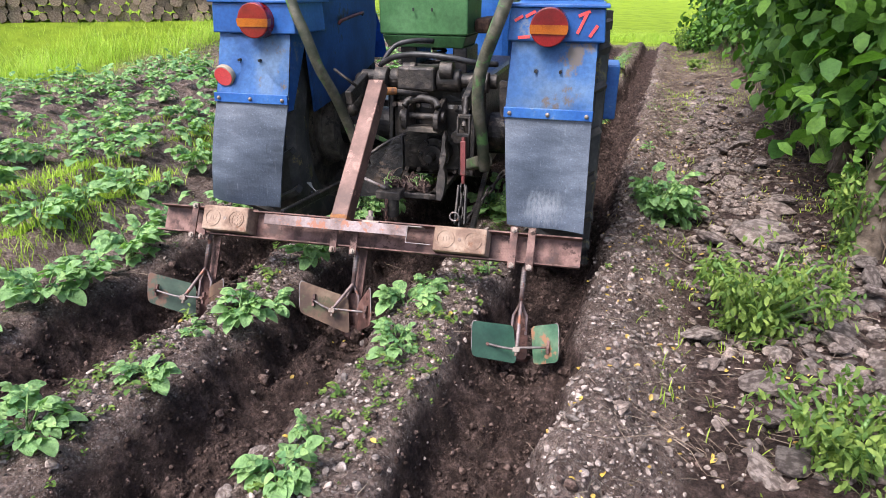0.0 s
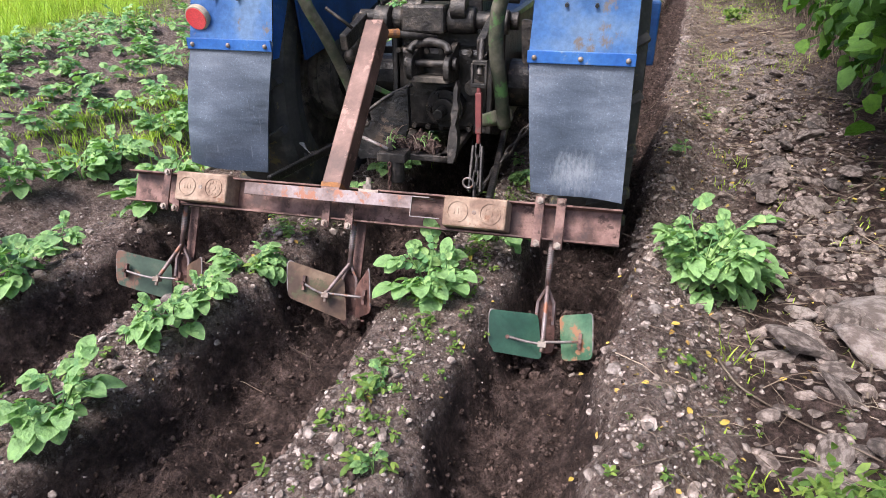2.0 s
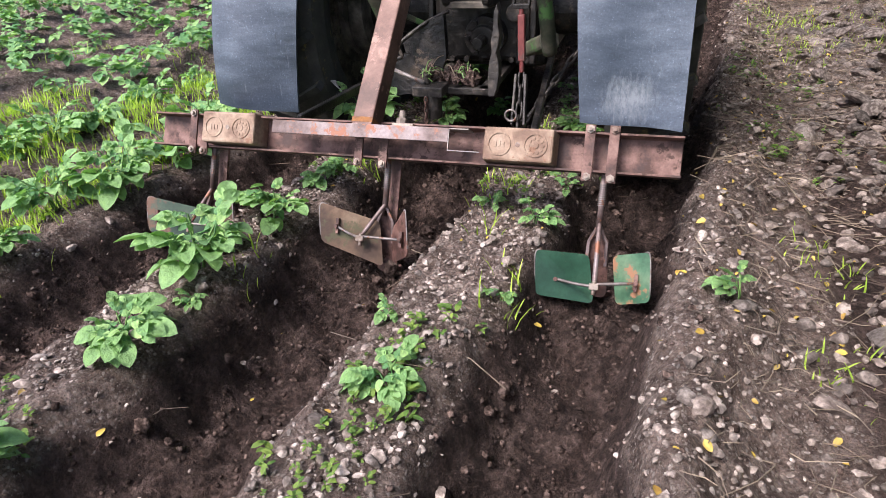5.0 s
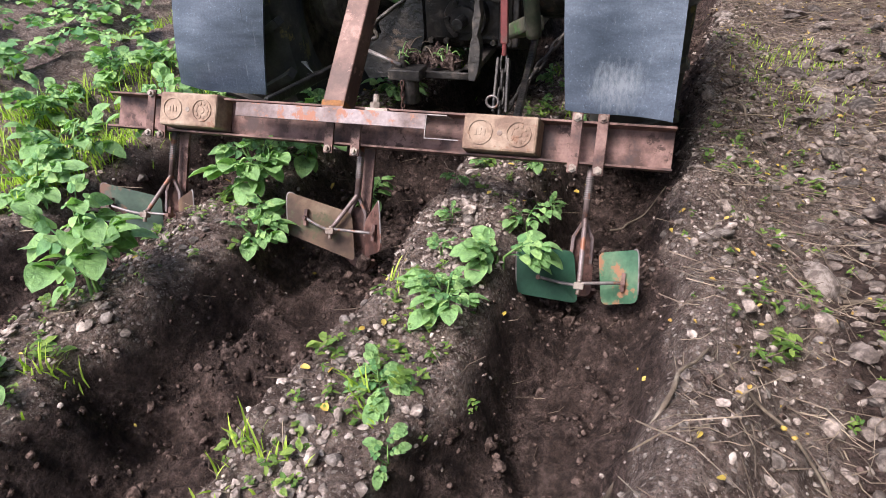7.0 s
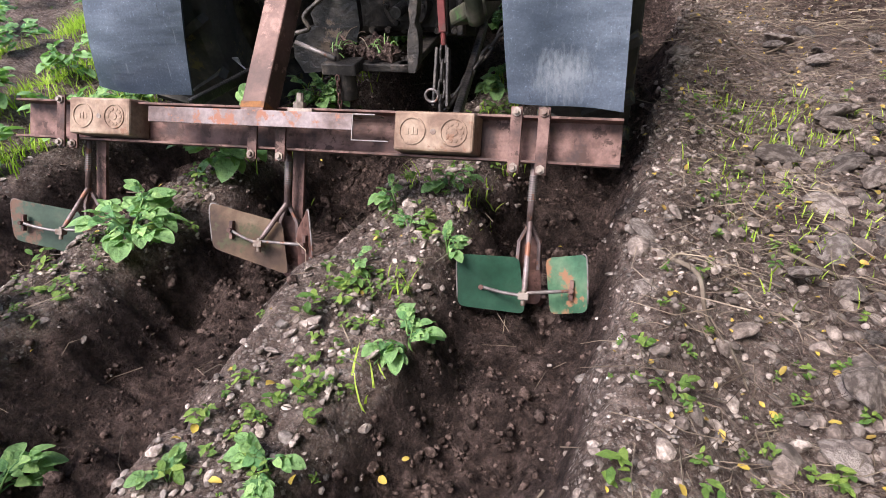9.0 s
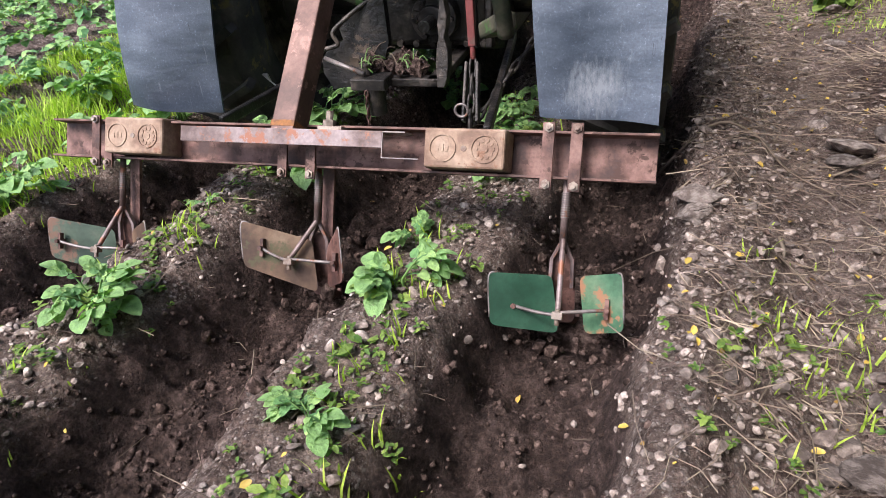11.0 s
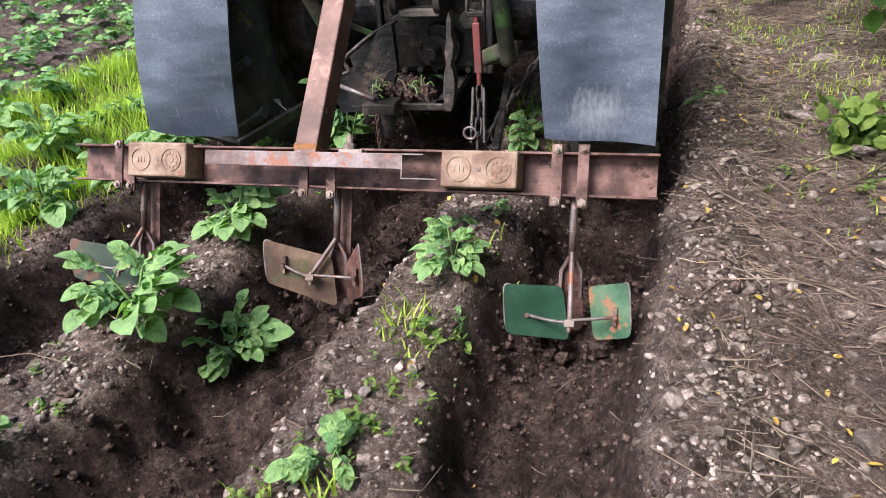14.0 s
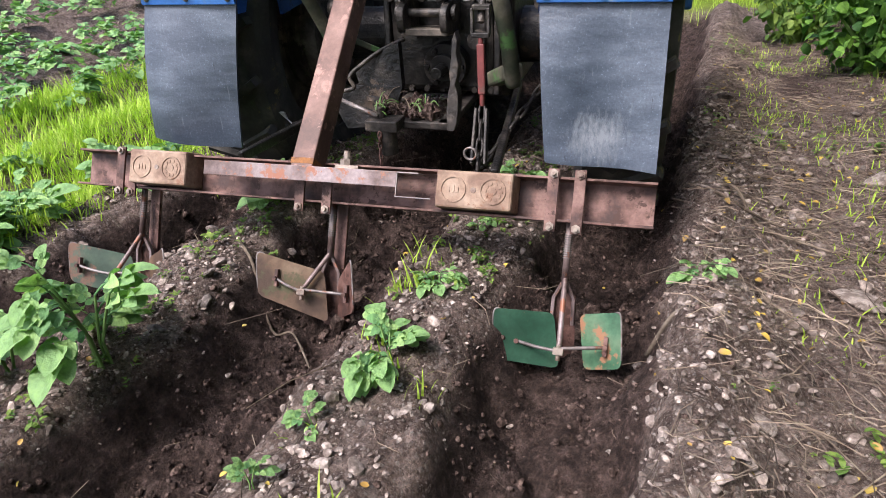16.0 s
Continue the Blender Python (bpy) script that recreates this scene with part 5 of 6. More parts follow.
def plant_plan(seed, leaves, spread_by, tall=1.0):
    """Stalks and the leaf poses of one potato plant, about 0.2 m high."""
    r = np.random.RandomState(seed)
    stalks, poses = [], []
    n = max(2, leaves // 5)
    for k in range(n):
        a = 2 * math.pi * (k + r.rand()) / n
        h = r.uniform(0.055, 0.12) * tall
        lean = r.uniform(0.2, 0.55) * spread_by / tall
        pts = [np.array((0.012 * math.cos(a), 0.012 * math.sin(a), -0.02))]
        for u in (0.35, 0.7, 1.0):
            pts.append(np.array((lean * h * u ** 1.5 * math.cos(a), lean * h * u ** 1.5 * math.sin(a), h * u)))
        stalks.append(strip(pts, 0.005, 0.003))
        per = leaves // n + (k < leaves % n)
        for j in range(per):
            u = 0.3 + 0.7 * (j + 1) / per
            i = min(int(u * 3), 2)
            f = u * 3 - i
            base = pts[i] * (1 - f) + pts[i + 1] * f
            b = a + r.uniform(-1.6, 1.6)
            up = r.uniform(-0.25, 0.55) if u < 0.9 else r.uniform(0.1, 1.0)
            poses.append((base, up, r.uniform(-0.3, 0.3), b - math.pi / 2, r.uniform(0.65, 1.3) * (0.8 + 0.35 * (1 - u))))
    return stalks, poses


def potato_plant(seed, leaves, spread_by=1.0, tall=1.0):
    stalks, poses = plant_plan(seed, leaves, spread_by, tall)
    v, t = join(stalks)
    ob = new("potato_plant", tri_mesh("stalks", v, t, POTATO_STEM, True))
    tagged(ob, "young green potato plant on a soil ridge", "potato plant", "potato plants on the ridges")
    for k, (at, rx, ry, rz, size) in enumerate(poses):
        leaf = new("leaf", LEAF_MESHES[(seed + k) % len(LEAF_MESHES)])
        leaf.parent = ob
        leaf.matrix_basis = Matrix.LocRotScale(at, Euler((rx, ry, rz)), (size,) * 3)
    return ob


PATTERNS = []
for k, (n, sp) in enumerate(((4, 1.2), (5, 1.4), (7, 1.2), (9, 1.3), (12, 1.2), (15, 1.4), (19, 1.3), (25, 1.4))):
    p = potato_plant(100 + k, n, sp)
    reach = [math.hypot(*at[:2]) + 0.1 * size * math.cos(rx) for at, rx, ry, rz, size in plant_plan(100 + k, n, sp)[1]]
    PATTERNS.append((p, 2 * float(np.percentile(reach, 75))))
    p.matrix_basis = pose(-1.02 + 0.03 * k, 9.6 + 0.3 * k, ground_z(-1.02 + 0.03 * k, 9.6 + 0.3 * k), 0, 0, 50 * k)


def set_plant(x, y, width, k):
    """A plant of about that width; larger ones have more leaves."""
    want = int(np.searchsorted((0.07, 0.1, 0.13, 0.16, 0.19, 0.23, 0.27), width))
    src, wide = PATTERNS[max(0, min(7, want + 1 + (k % 3 - 1)))]
    s = min(1.1, max(0.4, width / wide))
    ob = copy_thing(src, pose(x, y, ground_z(x, y) - 0.005, RNG.uniform(-8, 8), RNG.uniform(-8, 8), 73 * k))
    ob.scale = (s, s, s * RNG.uniform(0.95, 1.2))
    return ob


# plants on the two ridges that the plough straddles: place across, place along, width
RIGHT_RIDGE = [(0.36, -1.07, 0.19), (0.35, -0.9, 0.09), (0.38, -0.42, 0.17), (0.31, -0.17, 0.21), (0.35, -0.05, 0.15), (0.52, 0.22, 0.06), (0.43, 0.47, 0.08), (0.35, 0.94, 0.28), (0.47, 1.34, 0.2),
               (0.29, 1.55, 0.07), (0.43, 1.96, 0.16), (0.34, 2.16, 0.06), (0.54, 2.36, 0.08), (0.53, 2.69, 0.12), (0.37, 2.77, 0.08), (0.55, 3.0, 0.1), (0.47, 3.13, 0.14), (0.5, 3.39, 0.17),
               (0.55, 3.61, 0.22), (0.41, 3.58, 0.08), (0.37, 3.76, 0.06), (0.54, 3.87, 0.14), (0.29, 4.0, 0.05), (0.56, 4.12, 0.07), (0.33, 4.15, 0.07), (0.48, 4.21, 0.13), (0.57, 4.56, 0.15),
               (0.37, 4.74, 0.06), (0.54, 4.87, 0.1), (0.43, 4.9, 0.07), (0.34, 5.03, 0.11), (0.44, 5.16, 0.13), (0.41, 5.55, 0.15), (0.38, 5.97, 0.22), (0.35, 6.15, 0.13), (0.42, 6.53, 0.18),
               (0.39, 6.77, 0.13), (0.4, 6.83, 0.16), (0.35, 6.93, 0.19), (0.42, 7.18, 0.15), (0.51, 7.66, 0.08), (0.43, 7.82, 0.19), (0.38, 8.03, 0.08), (0.46, 8.1, 0.06), (0.35, 8.29, 0.06),
               (0.37, 8.45, 0.08), (0.43, 8.66, 0.19), (0.41, 8.97, 0.13), (0.41, 9.28, 0.09), (0.42, 9.6, 0.18)]
LEFT_RIDGE = [(0.01, -1.23, 0.12), (-0.29, -1.18, 0.24), (-0.2, -0.86, 0.17), (-0.28, -0.58, 0.12), (-0.21, -0.44, 0.23), (-0.17, -0.32, 0.17), (-0.21, 0.11, 0.22), (-0.28, 0.42, 0.14), (-0.24, 0.49, 0.2),
              (-0.22, 0.6, 0.18), (-0.23, 0.83, 0.2), (-0.19, 0.89, 0.14), (-0.28, 1.11, 0.09), (-0.22, 1.45, 0.23), (-0.21, 1.88, 0.2), (-0.17, 2.05, 0.08), (-0.26, 2.18, 0.28), (-0.25, 2.51, 0.22),
              (-0.26, 2.78, 0.15), (-0.23, 2.85, 0.15), (-0.14, 3.57, 0.2), (-0.28, 3.79, 0.28), (-0.23, 3.98, 0.26), (-0.08, 4.09, 0.19), (-0.32, 4.26, 0.22), (-0.26, 4.71, 0.24), (-0.26, 5.16, 0.32),
              (-0.27, 5.7, 0.2), (-0.29, 6.12, 0.05), (-0.18, 6.44, 0.26), (-0.28, 6.79, 0.25), (-0.27, 7.06, 0.12), (-0.22, 7.43, 0.32), (-0.1, 7.55, 0.21), (-0.28, 7.89, 0.25), (-0.3, 9.3, 0.25)]
for k, (x, y, w) in enumerate(RIGHT_RIDGE + LEFT_RIDGE):
    set_plant(x, y, w, k)
big = potato_plant(131, 84, 2.6, 1.5)
big.matrix_basis = pose(1.15, 1.37, ground_z(1.15, 1.37))
big.scale = (1.0, 1.0, 1.35)
tagged(big, "large bushy potato plant on the stony headland", group="potato plants on the headland")
mate = set_plant(1.24, 1.46, 0.3, 7)
tagged(mate, "bushy potato plant beside the wheel track", group="potato plants on the headland")
for k, (x, y, n) in enumerate(((-0.2, 8.47, 26), (-0.43, 8.40, 16), (-0.29, 3.17, 20))):
    tall = potato_plant(150 + k, n, 1.5, 1.75)
    tall.matrix_basis = pose(x, y, ground_z(x, y))
    tall.scale = (1.05, 1.05, 1.3)
    tagged(tall, "tall upright light green potato plant on a soil ridge", group="potato plants on the ridges")
for k, (x, y) in enumerate(((1.07, 2.42), (1.02, 9.2))):
    set_plant(x, y, 0.12, k)
# the two nearest rows beside the worked ones
for row, x0 in enumerate((-1.0, -1.7)):
    for k in range(36):
        y = -0.9 + 0.29 * k + RNG.uniform(-0.09, 0.09)
        set_plant(x0 + RNG.uniform(-0.09, 0.09), y, RNG.choice((0.18, 0.24, 0.28, 0.32, 0.36)), k + 40 * row)


def far_rows():
    """The rows further off, one mass of leaves."""
    places, rots, sizes = [], [], []
    r = np.random.RandomState(5)
    for x0 in np.arange(-2.4, PLOT_LEFT + 0.3, -0.7):
        y = -2.0
        while y < PLOT_END - 0.3:
            x = x0 + r.uniform(-0.07, 0.07)
            z = ground_z(x, y)
            s = r.uniform(0.95, 1.4)
            _, poses = plant_plan(int(r.randint(1000)), int(r.randint(9, 17)), 1.25, 1.15)
            for at, rx, ry, rz, size in poses:
                places.append((x + at[0] * s, y + at[1] * s, z + at[2] * s))
                rots.append((rx, ry, rz))
                sizes.append(size * s)
            y += r.uniform(0.17, 0.3) + 0.35 * (r.rand() < 0.1)
    a = np.array(rots)
    v, t = strew(FAR_SHAPES, np.array(places), turns(a[:, 0], a[:, 1], a[:, 2]), np.array(sizes))
    tagged(new("potato_rows", tri_mesh("potato_rows", v, t, POTATO_LEAF, True)), "rows of young green potato plants in brown soil", "potato rows", kind="stuff")


far_rows()


# ---------------------------------------------------------------- stones, clods and litter on the soil
def on_ground(x, y, lift=0.0):
    z, fresh, turf = ground_height(x, y)
    return np.stack([x, y, z + lift], -1), fresh, turf


def worn_lump(seed, detail, flat, rough, freq=1.6, breaks=6):
    """A rounded, uneven lump from a ball of that detail."""
    bm = bmesh.new()
    bmesh.ops.create_icosphere(bm, subdivisions=detail, radius=1)
    r = random.Random(seed)
    off = Vector((r.uniform(-9, 9), r.uniform(-9, 9), r.uniform(-9, 9)))
    # a few flat breaks
    cuts = [(Vector((r.uniform(-1, 1), r.uniform(-1, 1), r.uniform(-1, 1))).normalized(), r.uniform(0.55, 0.85)) for _ in range(breaks)]
    for v in bm.verts:
        n = v.co.normalized()
        d = 1 + rough * noise.noise(n * freq + off) + 0.5 * rough * noise.noise(n * freq * 2.6 + off)
        for c, lim in cuts:
            if n.dot(c) * d > lim:
                d = lim / n.dot(c)
        v.co = n * d
        v.co.z *= flat
    bm.verts.index_update()
    v = np.array([list(q.co) for q in bm.verts])
    t = np.array([[q.index for q in f.verts] for f in bm.faces])
    bm.free()
    return v, t


def pebbles():
    r = np.random.RandomState(21)
    n = 56000
    lot = r.rand(n)
    x = np.where(lot < 0.22, r.normal(1.06, 0.12, n), np.where(lot < 0.42, r.normal(0.42, 0.085, n), np.where(lot < 0.58, r.normal(-0.3, 0.085, n), r.uniform(-1.5, 2.0, n))))
    y = r.uniform(-1.4, 10.6, n)
    clump = soft_noise(x * 2.2, y * 2.2, 31) * 0.5 + 0.5
    p, fresh, turf = on_ground(x, y)
    keep = (r.rand(n) < (1.0 - 0.93 * fresh) * (0.3 + 0.7 * clump) * (1 - (0.6 - 0.4 * step01(3.2, 4.2, y) + 0.2 * step01(5.5, 7.0, y)) * step01(1.22, 1.4, x))) & (turf < 0.3)
    p = p[keep]
    m = len(p)
    size = np.minimum(0.0035 * np.exp(np.abs(r.randn(m)) * 0.68), 0.021)
    p[:, 2] += size * 0.2
    wide = size[:, None] * np.stack([r.uniform(0.85, 1.35, m), r.uniform(0.7, 1.0, m), r.uniform(0.4, 0.75, m)], -1)
    rot = turns(r.uniform(-0.6, 0.6, m), r.uniform(-0.6, 0.6, m), r.uniform(0, 6.3, m))
    coarse = size > 0.008
    a = strew([worn_lump(10 + k, 2, 1.0, 0.35, 1.6, 11) for k in range(8)], p[coarse], rot[coarse], wide[coarse])
    b = strew([lump(k, 0.95, 0.5) for k in range(8)], p[~coarse], rot[~coarse], wide[~coarse])
    v, t = join([a, b])
    tagged(new("pebbles", tri_mesh("pebbles", v, t, STONE, False)), "small grey-brown pebbles scattered over the soil", "pebbles", kind="stuff")


def clods():
    r = np.random.RandomState(22)
    n = 80000
    x, y = r.uniform(-1.3, 1.35, n), r.uniform(-1.4, 10.8, n)
    p, fresh, turf = on_ground(x, y)
    bunch = soft_noise(x * 3.1, y * 3.1, 35) * 0.5 + 0.5
    keep = (r.rand(n) < (0.1 + 0.9 * fresh) * (0.25 + 0.75 * bunch)) & (turf < 0.3)
    p = p[keep]
    m = len(p)
    size = np.minimum(0.0036 * np.exp(np.abs(r.randn(m)) * 0.6), 0.022)
    p[:, 2] += size * 0.15
    rot = turns(r.uniform(-1, 1, m), r.uniform(-1, 1, m), r.uniform(0, 6.3, m))
    coarse = size > 0.0095
    a = strew([worn_lump(40 + k, 2, 0.8, 0.75, 2.6) for k in range(8)], p[coarse], rot[coarse], size[coarse])
    b = strew([lump(40 + k, 0.9, 0.7) for k in range(8)], p[~coarse], rot[~coarse], size[~coarse])
    v, t = join([a, b])
    tagged(new("soil_clods", tri_mesh("soil_clods", v, t, CLOD, True)), "dark crumbly clods of moist soil in the furrows", "soil clods", kind="stuff")


def litter():
    """Dry stalks, roots and thin twigs."""
    r = np.random.RandomState(23)
    shapes = []
    for k in range(8):
        q = np.zeros((3, 3))
        q[:, 1] = np.linspace(-0.5, 0.5, 3)
        q[:, 0] = np.cumsum(r.uniform(-0.3, 0.3, 3))
        q[:, 2] = np.abs(np.cumsum(r.uniform(-0.05, 0.06, 3)))
        shapes.append(strip(q, 0.009, 0.005))
    n = 24000
    x = np.where(r.rand(n) < 0.8, r.uniform(1.0, 2.3, n), r.uniform(-1.6, 1.0, n))
    y = r.uniform(-1.3, 12.5, n)
    p, fresh, turf = on_ground(x, y, 0.006)
    keep = (r.rand(n) < (1 - 0.82 * fresh) * (0.4 + 0.6 * step01(2.0, 6.0, y))) & (turf < 0.5)
    p = p[keep]
    m = len(p)
    ln = 0.043 * np.exp(np.abs(r.randn(m)) * 0.7)
    ln = np.minimum(ln, 0.22)
    th = ln ** 0.3 * 0.3
    v, t = strew(shapes, p, turns(r.uniform(-0.25, 0.25, m), r.uniform(-0.2, 0.2, m), r.uniform(0, 6.3, m)), np.stack([th, ln, th], -1))
    tagged(new("dry_litter", tri_mesh("dry_litter", v, t, STRAW)), "dry straw, roots and thin twigs lying on the soil", "dry litter", kind="stuff")


def fallen_leaves():
    r = np.random.RandomState(24)
    shapes = [leaflet(0.034, 0.02, 0.5, d, 3) for d in (-0.2, 0.1, 0.4)]
    n = 1900
    x = np.where(r.rand(n) < 0.7, r.uniform(0.9, 2.1, n), r.uniform(-0.6, 0.9, n))
    y = r.uniform(-1.3, 11.5, n)
    p, fresh, turf = on_ground(x, y, 0.01)
    keep = (r.rand(n) < 1 - 0.7 * fresh) & (turf < 0.5)
    p = p[keep]
    m = len(p)
    v, t = strew(shapes, p, turns(r.uniform(-0.6, 0.6, m), r.uniform(-0.6, 0.6, m), r.uniform(0, 6.3, m)), r.uniform(0.2, 0.75, m))
    tagged(new("fallen_leaves", tri_mesh("fallen_leaves", v, t, YELLOW_LEAF, True)), "small fallen yellow leaves on the soil", "fallen leaves", kind="stuff")


def small_weeds():
    """Seedlings and low weeds on ridges and headland."""
    r = np.random.RandomState(25)
    shapes = []
    for k in range(5):
        pieces = []
        for j in range(8 + k):
            pieces.append(moved(leaflet(0.026, 0.013, 0.2, 0.3, 2), r.uniform(-0.1, 0.9), 0, r.uniform(0, 6.3), (r.uniform(-0.014, 0.014), r.uniform(-0.014, 0.014), r.uniform(0, 0.045)), r.uniform(0.6, 1.3)))
        shapes.append(join(pieces))
    n = 6500
    band = r.rand(n)
    x = np.where(band < 0.36, r.uniform(0.95, 2.2, n), np.where(band < 0.62, 0.43 + 0.07 * r.randn(n), np.where(band < 0.82, -0.28 + 0.07 * r.randn(n), r.uniform(-6.5, -0.85, n))))
    y = r.uniform(-1.3, 13.0, n)
    patch = soft_noise(x * 1.6, y * 1.6, 41)
    p, fresh, turf = on_ground(x, y)
    keep = (r.rand(n) < 1 - fresh) & (turf < 0.5) & (patch > 0.12 * r.rand(n) + np.where(x > 0.9, 0.12, -0.45))
    p = p[keep]
    m = len(p)
    v, t = strew(shapes, p, turns(r.uniform(-0.2, 0.2, m), r.uniform(-0.2, 0.2, m), r.uniform(0, 6.3, m)), r.uniform(0.3, 1.0, m) * np.where(r.rand(m) < 0.2, 1.2, 0.7))
    tagged(new("small_weeds", tri_mesh("small_weeds", v, t, WEED, True)), "small yellow-green weeds and seedlings on the soil", "weeds", kind="stuff")


def blade(seed):
    r = np.random.RandomState(seed)
    bend = r.uniform(0.2, 0.7)
    v, t = [], []
    for k, u in enumerate((0, 0.4, 0.75)):
        w = 0.035 * (1 - 0.6 * u)
        v += [(-w, bend * u * u, u), (w, bend * u * u, u)]
    v.append((0, bend, 0.97))
    for k in range(2):
        a = 2 * k
        t += [(a, a + 1, a + 2), (a + 1, a + 3, a + 2)]
    t.append((4, 5, 6))
    return np.array(v, float), np.array(t)


def grass():
    """Tufts between the older rows, along the meadow's edge and in the meadow."""
    r = np.random.RandomState(26)
    shapes = [blade(k) for k in range(5)]
    xs, ys, hs = [], [], []

    def patch(n, x0, x1, y0, y1, h0, h1, thresh, seed, blades=14, reach=0.06):
        x, y = r.uniform(x0, x1, n), r.uniform(y0, y1, n)
        k = soft_noise(x * 0.9, y * 0.7, seed) > thresh
        for a, b in zip(x[k], y[k]):
            h = r.uniform(h0, h1)
            for _ in range(blades):
                xs.append(a + r.normal(0, reach))
                ys.append(b + r.normal(0, reach))
                hs.append(h * r.uniform(0.5, 1.2))
    patch(3200, -2.7, -0.95, -0.8, 13.0, 0.05, 0.11, -0.2, 51, 14)
    patch(1800, -6.6, -2.2, -1.5, 13.5, 0.04, 0.1, 0.1, 52, 12)
    patch(3000, -2.6, -1.1, 6.5, 13.5, 0.06, 0.14, -0.8, 59, 15, 0.06)
    patch(420, -8.2, PLOT_LEFT + 0.2, 2.0, 13.5, 0.18, 0.42, -0.2, 53, 26, 0.1)
    patch(900, -12, PLOT_LEFT, 0.0, 16.0, 0.06, 0.11, -1.0, 54, 12, 0.12)
    patch(300, -2.5, 2.4, PLOT_END - 0.3, PLOT_END + 2.5, 0.12, 0.3, -0.5, 55, 24, 0.12)
    patch(120, 1.2, 2.2, -1.0, 5.5, 0.02, 0.06, 0.1, 56, 14, 0.05)
    patch(420, 1.15, 2.2, 5.0, 12.5, 0.02, 0.06, -0.1, 60, 16, 0.07)
    patch(110, 0.3, 0.55, -1.0, 9.5, 0.03, 0.09, -0.1, 57, 8, 0.025)
    patch(110, -0.4, -0.15, -1.0, 9.5, 0.03, 0.09, -0.1, 58, 8, 0.025)
    x, y, h = np.array(xs), np.array(ys), np.array(hs)
    p, fresh, turf = on_ground(x, y, -0.01)
    n = len(p)
    v, t = strew(shapes, p, turns(r.uniform(-0.25, 0.25, n), r.uniform(-0.25, 0.25, n), r.uniform(0, 6.3, n)), np.stack([h * 0 + 0.085, h, h], -1))
    tagged(new("grass", tri_mesh("grass", v, t, GRASS)), "bright green grass tufts and meadow edge", "grass", kind="stuff")


pebbles()
clods()
litter()
fallen_leaves()
small_weeds()
grass()


def rubble():
    """Larger stones heaped along the foot of the hedge, and single stones on the soil."""
    r = np.random.RandomState(27)
    meshes = []
    for k in range(9):
        v, t = worn_lump(70 + k, 3, r.uniform(0.3, 0.6), 0.3, 1.6, 13)
        meshes.append(tri_mesh("stone", v, t, ROCK, False))
    n = 4500
    x = 1.62 + 0.19 * r.randn(n)
    y = r.uniform(-0.6, 11.0, n)
    x = x - 0.02 * y
    ok = r.rand(n) < 1 - 0.85 * step01(5.5, 7.0, y)
    p, _, _ = on_ground(x[ok], y[ok], 0.004)
    m = len(p)
    size = np.minimum(0.009 * np.exp(np.abs(r.randn(m)) * 0.6), 0.035)
    v, t = strew([worn_lump(500 + k, 2, 0.6, 0.35, 1.6, 10) for k in range(8)], p, turns(r.uniform(-0.6, 0.6, m), r.uniform(-0.6, 0.6, m), r.uniform(0, 6.3, m)), size[:, None] * np.stack([r.uniform(0.9, 1.3, m), r.uniform(0.8, 1.1, m), np.ones(m)], -1))
    tagged(new("stone_chips", tri_mesh("stone_chips", v, t, CHIP)), "broken grey-brown stone chips along the hedge foot", "stone chips", kind="stuff")
    pale = [tri_mesh("stone", *worn_lump(90 + k, 3, r.uniform(0.4, 0.65), 0.3, 1.6, 9), PALE_STONE, True) for k in range(6)]

    def put(x, y, s, lift, label, group, lot=meshes):
        ob = new("stone", lot[r.randint(len(lot))])
        z = ground_z(x, y)
        ob.matrix_basis = Matrix.LocRotScale((x, y, z + lift + s * 0.12), Euler((r.uniform(-0.5, 0.5), r.uniform(-0.5, 0.5), r.uniform(0, 6.3))), (s * r.uniform(1.0, 1.8), s * r.uniform(0.75, 1.1), s))
        tagged(ob, label, "stone", group)
    for k in range(230):
        y = r.uniform(-1.0, 7.2)
        x = 1.68 + 0.16 * r.randn() - 0.022 * y
        if x < 1.32:
            x = 1.32 + r.rand() * 0.3
        put(x, y, r.uniform(0.02, 0.062), 0.03 * (r.rand() < 0.35), "angular grey-brown stone in a rubble heap by the hedge", "rubble stones")
    for k in range(46):
        x, y = 1.86 + 0.11 * r.randn(), r.uniform(-0.45, 0.75)
        put(x, y, r.uniform(0.03, 0.055), r.choice((0, 0.0, 0.04, 0.07)), "angular grey-brown stone in a rubble heap by the hedge", "rubble stones")
    for x, y, s in ((1.0, 6.5, 0.046), (0.99, 6.43, 0.04), (1.36, 4.61, 0.05), (1.40, 4.79, 0.05), (1.31, 3.96, 0.055), (1.16, 8.79, 0.03), (1.41, 5.24, 0.05), (1.42, 5.46, 0.045), (0.97, 5.03, 0.028), (0.99, 4.82, 0.03), (1.46, 1.33, 0.055), (1.47, 1.23, 0.05), (1.46, 2.12, 0.04), (1.62, 1.1, 0.085),
                    (1.60, 1.30, 0.07), (1.69, 1.33, 0.085), (0.2, -0.93, 0.026), (0.15, -1.02, 0.03), (1.03, 3.92, 0.035), (1.04, 8.36, 0.022), (0.24, 7.7, 0.028), (1.42, 9.4, 0.05), (1.55, 9.0, 0.06), (1.5, 8.3, 0.05), (1.6, 10.2, 0.06), (1.35, 7.3, 0.04)):
        put(x, y, s, 0, "loose pale grey-brown field stone on the soil", "loose field stones", pale)


rubble()


